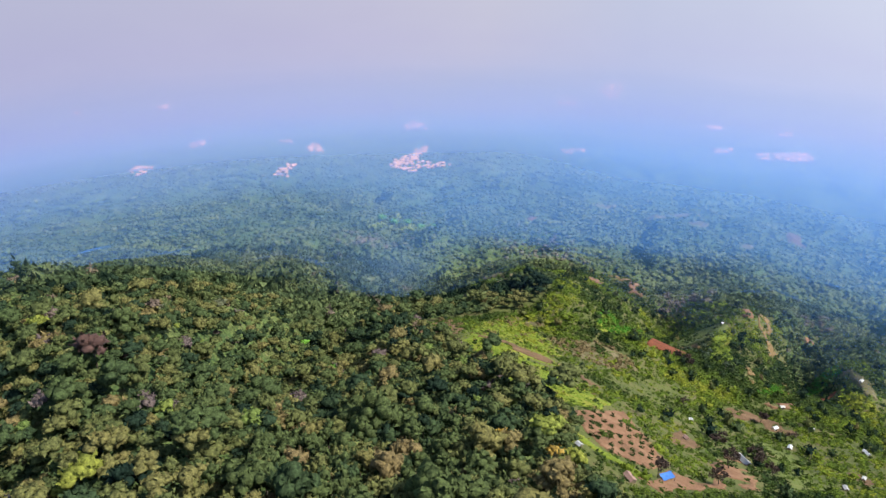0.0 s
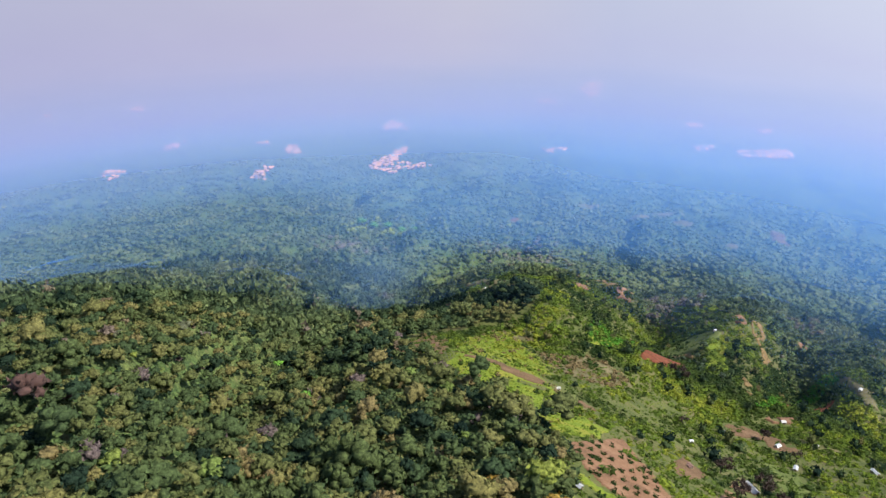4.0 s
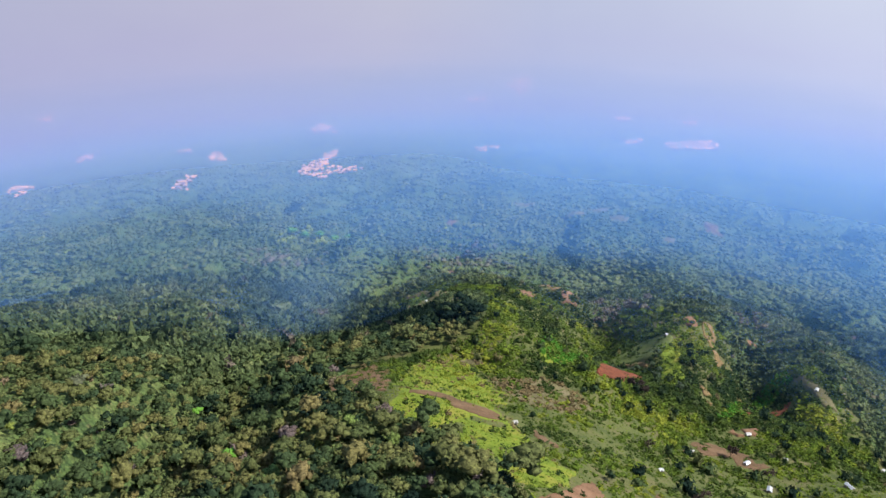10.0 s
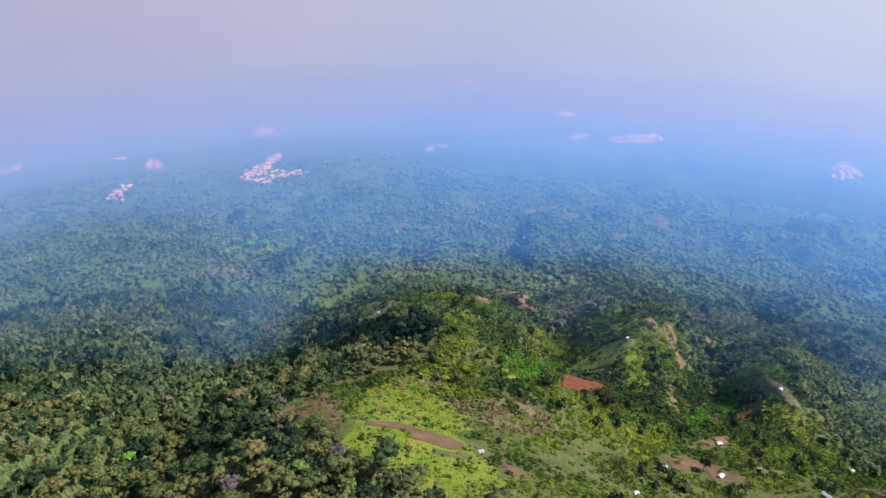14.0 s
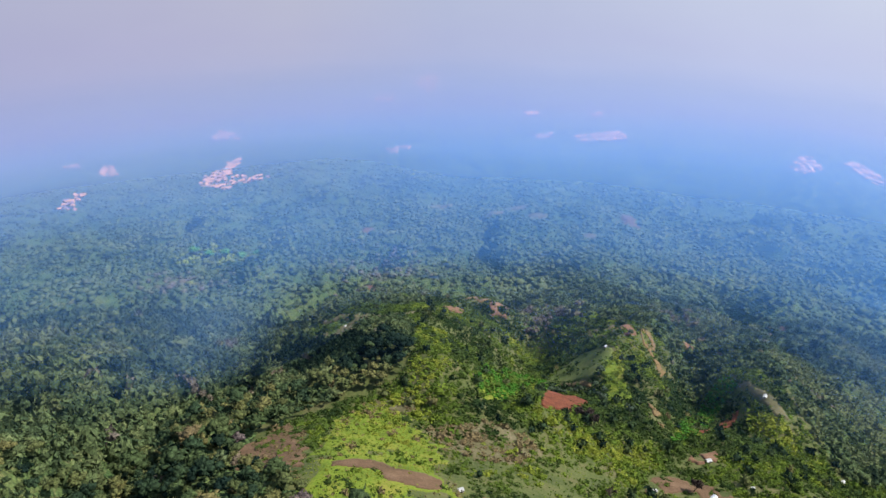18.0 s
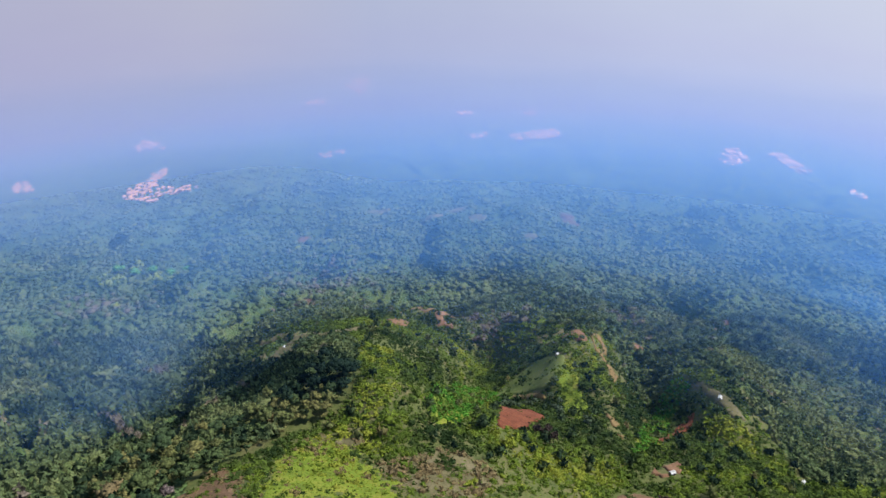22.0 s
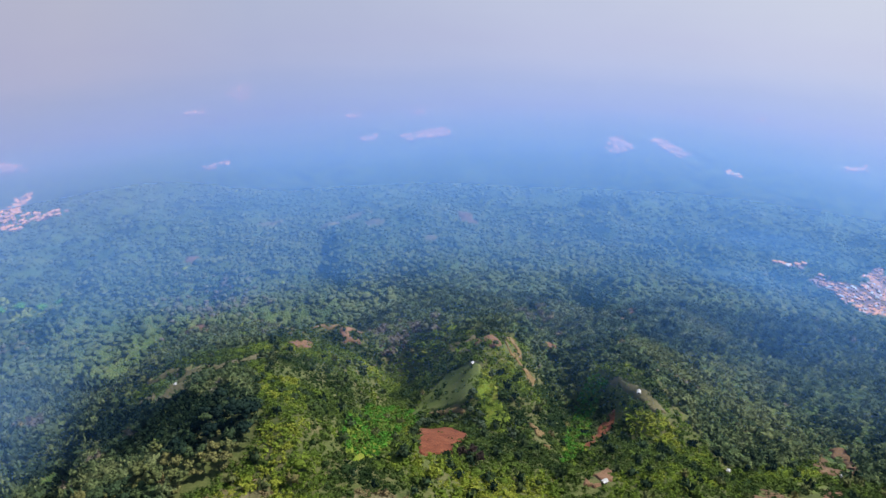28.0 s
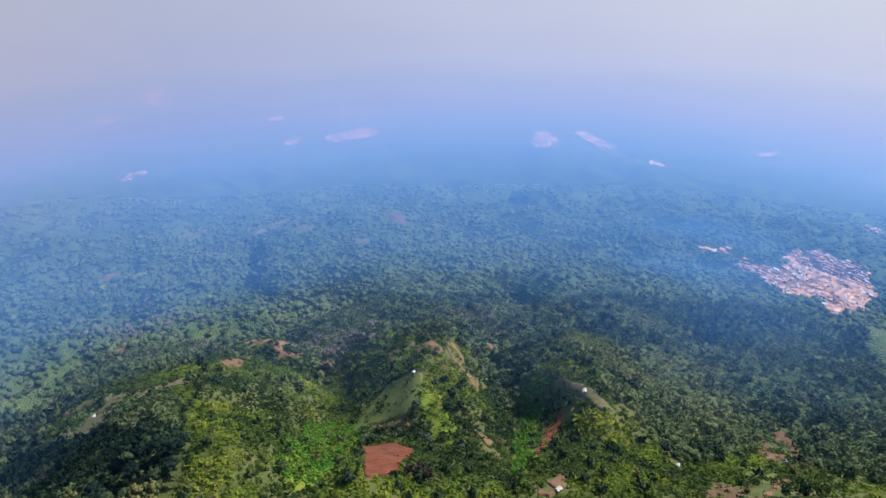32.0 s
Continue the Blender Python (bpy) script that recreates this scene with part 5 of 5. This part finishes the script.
# longer grass between the shrubs of the open hillside
x, y = spread(2.1, 200, 440, 46, 0.6)
k = (open_land(x, y) > 0.5) & ~inside(x, y, CLEARING) & ~bare(x, y) & (rng.uniform(size=len(x)) < 0.22 - 0.5 * fractal(x, y, 17, 84))
x, y = x[k], y[k]
n = len(x)
size = rng.uniform(0.45, 1.0, n)
tufts = scatter("hill_grass", FAINT_CROWNS, np.stack([x, y, height(x, y) + 0.3], -1), size, 0.55 * size, rng.integers(0, 5, n), np.clip(0.55 + 0.4 * fractal(x, y, 24, 48) + rng.normal(0, 0.1, n), 0.2, 0.82), SHRUBS)
tagged(tufts, "rough tufts of green grass between hillside shrubs", "grass", kind="stuff")

# ---------------------------------------------------------------- huts and sheds
def slope_roof(name, length, depth, rise, side, mat, eave=0.3, thick=0.12):
    """One pitched side of a gable roof, with thickness and a turned-down eave."""
    bm = bmesh.new()
    w, l = depth / 2 + eave, length / 2 + eave
    n = Vector((0, side * rise, depth / 2)).normalized() * thick
    drop = rise * eave / (depth / 2)
    a = [Vector((-l, 0, rise)), Vector((l, 0, rise)), Vector((l, side * w, -drop)), Vector((-l, side * w, -drop))]
    steps = 8
    low, high = [], []
    for k in range(steps + 1):
        u = k / steps
        wave = 0.03 if k % 2 else 0.0
        for p, q in ((a[0].lerp(a[1], u), a[3].lerp(a[2], u)),):
            low.append((bm.verts.new(p), bm.verts.new(q)))
            high.append((bm.verts.new(p + n * (1 + wave / thick)), bm.verts.new(q + n * (1 + wave / thick))))
    for k in range(steps):
        bm.faces.new((high[k][0], high[k][1], high[k + 1][1], high[k + 1][0]))
        bm.faces.new((low[k][0], low[k + 1][0], low[k + 1][1], low[k][1]))
        bm.faces.new((low[k][1], low[k + 1][1], high[k + 1][1], high[k][1]))
        bm.faces.new((low[k][0], high[k][0], high[k + 1][0], low[k + 1][0]))
    for k in (0, steps):
        bm.faces.new((low[k][0], low[k][1], high[k][1], high[k][0]))
    bmesh.ops.recalc_face_normals(bm, faces=bm.faces)
    return from_bm(bm, name, mat)


def hut(x, y, turn, length, depth, tall, roof, wall, label):
    root = new("hut")
    root.matrix_basis = pose(x, y, z_at(x, y) + 0.5, 0, 0, turn)
    rise = depth * 0.28
    for s in (-1, 1):
        bm = bmesh.new()
        box(bm, 0, s * depth / 2, tall / 2, length, 0.14, tall, 0.02)
        part("side_wall", from_bm(bm, "side_wall", wall), root)
        bm = bmesh.new()
        q = [bm.verts.new((s * length / 2 + o, p, h)) for o in (-0.07, 0.07) for p, h in ((-depth / 2, 0), (depth / 2, 0), (depth / 2, tall), (0, tall + rise), (-depth / 2, tall))]
        bm.faces.new(q[:5][::-1])
        bm.faces.new(q[5:])
        for k in range(5):
            bm.faces.new((q[k], q[(k + 1) % 5], q[5 + (k + 1) % 5], q[5 + k]))
        bmesh.ops.recalc_face_normals(bm, faces=bm.faces)
        part("gable_wall", from_bm(bm, "gable_wall", wall), root)
        part("roof", slope_roof("roof", length, depth, rise, s, roof), root, m=pose(0, 0, tall))
        bm = bmesh.new()
        box(bm, s * length * 0.28, -depth / 2 - 0.09, tall * 0.55, 0.9, 0.06, 0.8, 0.015)
        part("window", from_bm(bm, "window", DOOR_WOOD), root)
    bm = bmesh.new()
    box(bm, 0, -depth / 2 - 0.1, 1.0, 0.95, 0.07, 2.0, 0.02)
    part("door", from_bm(bm, "door", DOOR_WOOD), root)
    bm = bmesh.new()
    box(bm, 0, 0, -1.2, length + 0.3, depth + 0.3, 2.4, 0.05)
    part("footing", from_bm(bm, "footing", WALL_WOOD), root)
    bm = bmesh.new()
    box(bm, 0, 0, tall + rise + 0.14, length + 0.6, 0.35, 0.1, 0.03)
    part("ridge_cap", from_bm(bm, "ridge_cap", roof), root)
    return tagged(root, label, "hut", group="hillside huts")


HUTS = [
    (-18, 361, 20, 3.8, 3.0, 2.0, WHITE_ROOF, WALL_WHITE, "small white hut at the end of the dirt track"),
    (134, 449, 15, 5.6, 4.0, 2.4, WHITE_ROOF, WALL_WOOD, "white-roofed wooden hut on red earth"),
    (122, 411, 40, 6, 4.2, 2.3, GREY_ROOF, WALL_WHITE, "grey-roofed hut on the long bare field"),
    (220, 555, 60, 7, 4.2, 2.4, WHITE_ROOF, WALL_WHITE, "white hut on the pale hilltop field"),
    (81, 310, 125, 15, 6.4, 2.4, WHITE_ROOF, WALL_WOOD, "long white-roofed farm shed among bare trees"),
    (90, 413, 10, 3.4, 2.8, 2.0, WHITE_ROOF, WALL_WOOD, "little white shelter at the field's edge"),
    (123, 377, 70, 6.5, 4, 2.3, GREY_ROOF, WALL_WOOD, "grey tin-roofed hut on the pasture"),
    (148, 421, 0, 3.2, 2.6, 2.0, WHITE_ROOF, WALL_WHITE, "little white hut among low shrubs"),
    (171, 391, 120, 9, 3.8, 2.2, GREY_ROOF, WALL_WOOD, "long grey-roofed hut low on the pasture"),
    (51, 310, 130, 5, 3.4, 2.1, RUST_ROOF, WALL_WOOD, "brown-roofed hut on the shrubby slope"),
    (60, 363, 20, 3.8, 2.8, 2.0, GREY_ROOF, WALL_WOOD, "small grey hut hidden in green shrubs"),
    (18, 215, 125, 9, 4.6, 2.3, RUST_ROOF, WALL_WOOD, "long dark shed at the edge of the yard"),
    (-3, 232, 140, 4.4, 3.4, 2.1, GREY_ROOF, WALL_WOOD, "grey hut on the garden plot"),
    (66, 592, 30, 2.6, 2.2, 2.0, WHITE_ROOF, WALL_WHITE, "tiny white hut above the red field"),
    (237, 471, 45, 4, 3, 2.1, WHITE_ROOF, WALL_WHITE, "small white hut in the eastern scrub"),
    (308, 451, 20, 5, 3.4, 2.2, WHITE_ROOF, WALL_WHITE, "white hut by the brown earth bank"),
    (115, 630, 50, 4.6, 3, 2.1, WHITE_ROOF, WALL_WOOD, "pale hut on top of the knoll pasture"),
    (304, 527, 35, 3.4, 2.6, 2.1, GREY_ROOF, WALL_WHITE, "grey-roofed hut on a pale woodland clearing"),
    (339, 533, 15, 3.6, 2.6, 2.1, WHITE_ROOF, WALL_WHITE, "white hut among grey-green woods"),
    (-119, 703, 75, 4.6, 3, 2.1, WHITE_ROOF, WALL_WHITE, "lone white hut on the dry western field"),
    (130, 305, 100, 5, 3.4, 2.1, WHITE_ROOF, WALL_WOOD, "white-roofed hut at the foot of the pasture"),
    (148, 331, 60, 4, 3, 2.1, WHITE_ROOF, WALL_WOOD, "small white hut on a brown scrape"),
]
for x, y, turn, l, d, h, roof, wall, label in HUTS:
    hut(x, y, turn, 0.52 * l, 0.52 * d, 0.72 * h, roof, wall, label)


def shelter(x, y, turn):
    """A blue sheet tied over four poles."""
    root = new("shelter")
    root.matrix_basis = pose(x, y, z_at(x, y) + 0.4, 0, 0, turn)
    g = 9
    u, w = np.meshgrid(np.linspace(-1, 1, g), np.linspace(-1, 1, g), indexing="ij")
    sag = 2.3 - 0.25 * (1 - u * u) * (1 - w * w) + 0.3 * u + 0.06 * np.sin(5 * w + 3 * u)
    top = np.stack([2.6 * u, 1.9 * w, sag], -1).reshape(-1, 3)
    i, j = np.meshgrid(np.arange(g - 1), np.arange(g - 1), indexing="ij")
    f = np.stack([i * g + j, (i + 1) * g + j, (i + 1) * g + j + 1, i * g + j + 1], -1).reshape(-1, 4)
    part("tarpaulin", mesh_of("tarpaulin", np.concatenate([top, top - [0, 0, 0.03]]), np.concatenate([f, f[:, ::-1] + g * g]), BLUE_TARP), root, "blue plastic tarpaulin")
    for a in (-1, 1):
        for b in (-1, 1):
            v, q = tube([(2.5 * a, 1.8 * b, -0.8), (2.5 * a, 1.8 * b, 2.28 + 0.3 * a)], (0.07, 0.05), 6)
            part("pole", mesh_of("pole", v, q, BARK), root)
    return tagged(root, "open shelter with a blue tarpaulin over poles", "shelter")


shelter(34, 232, 30)


# ---------------------------------------------------------------- bare and coloured trees
def bare_tree(x, y, tall, seed, leafy, label):
    r = np.random.default_rng(seed)
    root = new("bare_tree")
    root.matrix_basis = pose(x, y, z_at(x, y), 0, 0, r.uniform(0, 358))
    limbs, tips = [], []

    def grow(at, way, length, radius, depth):
        mid = at + way * length * 0.5 + Vector(r.normal(0, 0.05 * length, 3))
        end = at + way * length + Vector(r.normal(0, 0.08 * length, 3))
        limbs.append(tube([at, mid, end], (radius, radius * 0.8, radius * 0.6), 6 if depth < 2 else 4))
        if depth == 3:
            tips.append(end)
            return
        for _ in range(3 if depth else 4):
            turn = Vector((r.normal(0, 0.6), r.normal(0, 0.6), r.uniform(0.15, 0.7)))
            grow(end.copy(), (way * 0.7 + turn).normalized(), length * r.uniform(0.5, 0.75), radius * 0.55, depth + 1)

    grow(Vector((0, 0, -0.8)), Vector((r.normal(0, 0.06), r.normal(0, 0.06), 1)).normalized(), tall * 0.42, tall * 0.028, 0)
    v, f = joined(limbs)
    part("trunk", mesh_of("trunk", v, f, DEAD_BARK), root, "dark bare trunk and branches")
    if leafy:
        c = np.array([p[:] for p in tips])
        c = np.repeat(c, leafy, 0) + r.normal(0, tall * 0.045, (len(c) * leafy, 3))
        n = r.normal(size=c.shape)
        v, f = leaves_on(c, n / np.linalg.norm(n, axis=1, keepdims=True), 0.9, r)
        part("leaves", mesh_of("leaves", v, f, DARK_LEAF), root, "sparse withered leaves")
    return tagged(root, label, "tree", group="bare trees")


for x, y, tall, seed, leafy, label in [
    (30, 231, 11, 1, 8, "nearly bare dark tree beside the blue shelter"),
    (69, 323, 12, 2, 10, "half-bare dark tree above the farm shed"),
    (69, 284, 13, 3, 12, "withered tree in the farm yard"),
    (88, 310, 13, 5, 12, "tall withered tree below the farm shed"),
    (114, 418, 9, 7, 26, "dark round tree on the bare field"),
    (127, 391, 10, 8, 4, "thin bare snag on the pasture"),
    (69, 485, 9, 10, 24, "dark burnt tree under the red field"),
    (70, 476, 8, 11, 20, "dark scorched tree beside the red field"),
    (61, 482, 8, 12, 18, "scorched tree on the knoll's foot"),
    (58, 250, 10, 4, 9, "crooked half-bare tree in the farm yard"),
    (93, 296, 9, 6, 8, "half-bare tree at the yard's edge"),
    (59, 392, 10, 9, 3, "thin bare snag on the slope"),
]:
    bare_tree(x, y, tall, seed, leafy, label)


def coloured_tree(x, y, radius, stem, variant, leaf, label):
    cv, cf = NEAR_CROWNS[variant]
    tv, tf = trunk_of(70 + variant)
    root = tree(mesh_of("crown", cv + [0, 0, stem], cf, leaf), mesh_of("trunk", tv * [1, 1, stem], tf, BARK), label)
    root.matrix_basis = pose(x, y, z_at(x, y), 0, 0, 40 * variant) @ Matrix.Scale(radius, 4)


for x, y, radius, stem, variant, leaf, label in [
    (-209, 199, 7.5, 1.5, 2, MAROON_LEAF, "maroon-leaved tree among green rainforest crowns"),
    (-202, 209, 5.0, 1.5, 5, MAROON_LEAF, "smaller dark maroon tree in the forest"),
    (-228, 238, 4.2, 2.0, 3, YELLOW_LEAF, "bright yellow-green flowering tree above the forest"),
    (-35, 216, 4.2, 1.4, 1, ORANGE_LEAF, "ochre-yellow tree at the forest edge"),
    (-11, 203, 5.0, 1.3, 7, ORANGE_LEAF, "golden-green tree near the garden plot"),
    (-150, 308, 4.6, 1.8, 4, LIME_LEAF, "lime-green tree in the ravine forest"),
    (-201, 370, 3.6, 1.8, 8, LIME_LEAF, "small lime-green tree in the ravine forest"),
    (-280, 801, 5.0, 1.0, 6, ORANGE_LEAF, "pale golden tree in the western valley"),
    (-472, 1260, 11, 0.6, 1, LIME_LEAF, "pale lime grove in the woods below"),
    (-439, 1240, 10, 0.6, 9, LIME_LEAF, "pale lime grove in the woods below"),
    (-407, 1232, 10, 0.6, 3, LIME_LEAF, "pale lime grove in the woods below"),
    (-381, 1245, 9, 0.6, 4, LIME_LEAF, "pale lime grove in the woods below"),
    (-355, 1246, 9, 0.6, 10, LIME_LEAF, "pale lime grove in the woods below"),
]:
    coloured_tree(x, y, radius, stem, variant, leaf, label)

for q, (x, y) in enumerate([(95, 570), (89, 542), (88, 525), (90, 557), (64, 585), (71, 572), (76, 557), (34, 695), (60, 583), (67, 580), (74, 566), (80, 561), (95, 549), (90, 533), (96, 571), (131, 655), (126, 640), (139, 642), (121, 600), (36, 688), (30, 697), (104, 518), (102, 507)]):
    coloured_tree(x, y, 2.2 + 0.35 * (q % 5), 1.0 + 0.2 * (q % 4), q % 12, EVERGREEN, "dark evergreen tree on the knoll's edge")

# planted bushes in rows on the terraced field
bush = None
for a in range(12):
    for b in range(9):
        x, y = -22 + 4.6 * a + rng.uniform(-1, 1), 232 + 8.0 * b - 1.2 * a + rng.uniform(-1.2, 1.2)
        if not inside(np.array([x]), np.array([y]), TERRACE_FIELD)[0] or rng.uniform() < 0.1:
            continue
        m = pose(x, y, z_at(x, y) + 0.5, 0, 0, rng.uniform(0, 358))
        if bush is None:
            bv, bf = BUSHES[1]
            bush = new("bush", mesh_of("bush", bv * 1.45, bf, SHRUBS, np.full(len(bv), 0.05)))
            tagged(bush, "dark green bush planted in a row on brown soil", "bush", group="planted bushes")
            bush.matrix_basis = m
        else:
            copy_thing(bush, m)


# ---------------------------------------------------------------- town and villages on the plain
def houses(name, x, y, turn, sizes, kinds, label, category):
    """Far houses as one piece: walls with gables and overhanging two-sided roofs."""
    n = len(x)
    z = height(x, y)
    l, d, h = sizes[:, 0] / 2, sizes[:, 1] / 2, sizes[:, 2]
    r = h + d * 0.55
    pts = []
    for a, b, c in ((-1, -1, -1), (1, -1, -1), (1, 1, -1), (-1, 1, -1), (-1, -1, 0), (1, -1, 0), (1, 1, 0), (-1, 1, 0), (-1, 0, 1), (1, 0, 1),
                    (-1.12, -1.2, 2), (1.12, -1.2, 2), (1.12, 1.2, 2), (-1.12, 1.2, 2), (-1.12, 0, 3), (1.12, 0, 3)):
        zz = {-1: -2.0 + 0 * h, 0: h, 1: r, 2: h - 0.1, 3: r + 0.2}[c]
        px, py = a * l, b * d
        pts.append(np.stack([x + px * np.cos(turn) - py * np.sin(turn), y + px * np.sin(turn) + py * np.cos(turn), z + zz], -1))
    v = np.stack(pts, 1).reshape(-1, 3)
    one = np.array([(0, 1, 5), (0, 5, 4), (1, 2, 6), (1, 6, 5), (2, 3, 7), (2, 7, 6), (3, 0, 4), (3, 4, 7), (4, 8, 7), (5, 6, 9), (10, 11, 15), (10, 15, 14), (12, 13, 14), (12, 14, 15)])
    f = (one[None] + 16 * np.arange(n)[:, None, None]).reshape(-1, 3)
    mat = np.tile(np.array([0] * 10 + [1] * 4), (n, 1))
    mat[:, 10:] = kinds[:, None]
    ob = new(name, mesh_of(name, v, f, [WALL_PINK, TILE_ROOF, RUST_ROOF, GREY_ROOF, WHITE_ROOF], face_mat=mat.ravel()))
    return tagged(ob, label, category, kind="stuff")


def settle(name, outline, spacing, streets, label, category, seed, fill=0.9, big=1.0, mix=(0.66, 0.24, 0.07, 0.03)):
    xs, ys = [p[0] for p in outline], [p[1] for p in outline]
    x, y = np.meshgrid(np.arange(min(xs) - 9, max(xs) + 9, spacing), np.arange(min(ys) - 9, max(ys) + 9, spacing), indexing="ij")
    x, y = x.ravel(), y.ravel()
    loose = 0.22 if streets else 0.48
    x, y = x + rng.uniform(-loose, loose, len(x)) * spacing, y + rng.uniform(-loose, loose, len(x)) * spacing
    k = inside(x + 9 * fractal(x, y, 26, seed), y + 9 * fractal(x, y, 26, seed + 3), outline) & (rng.uniform(size=len(x)) < fill)
    for line in streets:
        k &= along(x, y, line, 5.0) < 0.45
    x, y = x[k], y[k]
    n = len(x)
    sizes = np.stack([rng.uniform(5.5, 9, n), rng.uniform(4.2, 6.2, n), rng.uniform(2.6, 4.2, n)], -1) * big
    kinds = rng.choice([1, 2, 3, 4], n, p=mix)
    turn = 0.5 + rng.choice([0, math.pi / 2], n) + rng.normal(0, 0.12, n)
    return houses(name, x, y, turn, sizes, kinds, label, category)


STREETS = [[(814, 964), (831, 901), (847, 840), (780, 761)], [(1022, 1043), (983, 970), (909, 868), (895, 811)], [(810, 889), (859, 881), (1000, 931)]]
settle("town", TOWN, 4.9, STREETS, "dense town of rusty and tiled roofs with a few white houses", "town", 1, 0.96, 0.76, (0.34, 0.57, 0.04, 0.05))
for q, line in enumerate(STREETS):
    strip("street", line, 6, PALE_SOIL, "pale street through the town", "street", cell=2.0, lift=1.6, ragged=1, seed=80 + q)
settle("hamlet", HAMLET, 8.5, [], "thin row of houses beyond the town", "village", 2, 0.6)
settle("village", EDGE_VILLAGE, 8, [], "pinkish tiled village half lost in haze", "village", 3)
for q, (outline, label) in enumerate(VILLAGES):
    patch("village_ground", outline, TOWN_SOIL, "pale trodden ground under a village", "ground", cell=9, lift=1.0, ragged=24, seed=120 + q, holes=0.95)
    settle("village", outline, 13.0, [], label, "village", 140 + q, 0.6, 1.45, (0.8, 0.18, 0.0, 0.02))
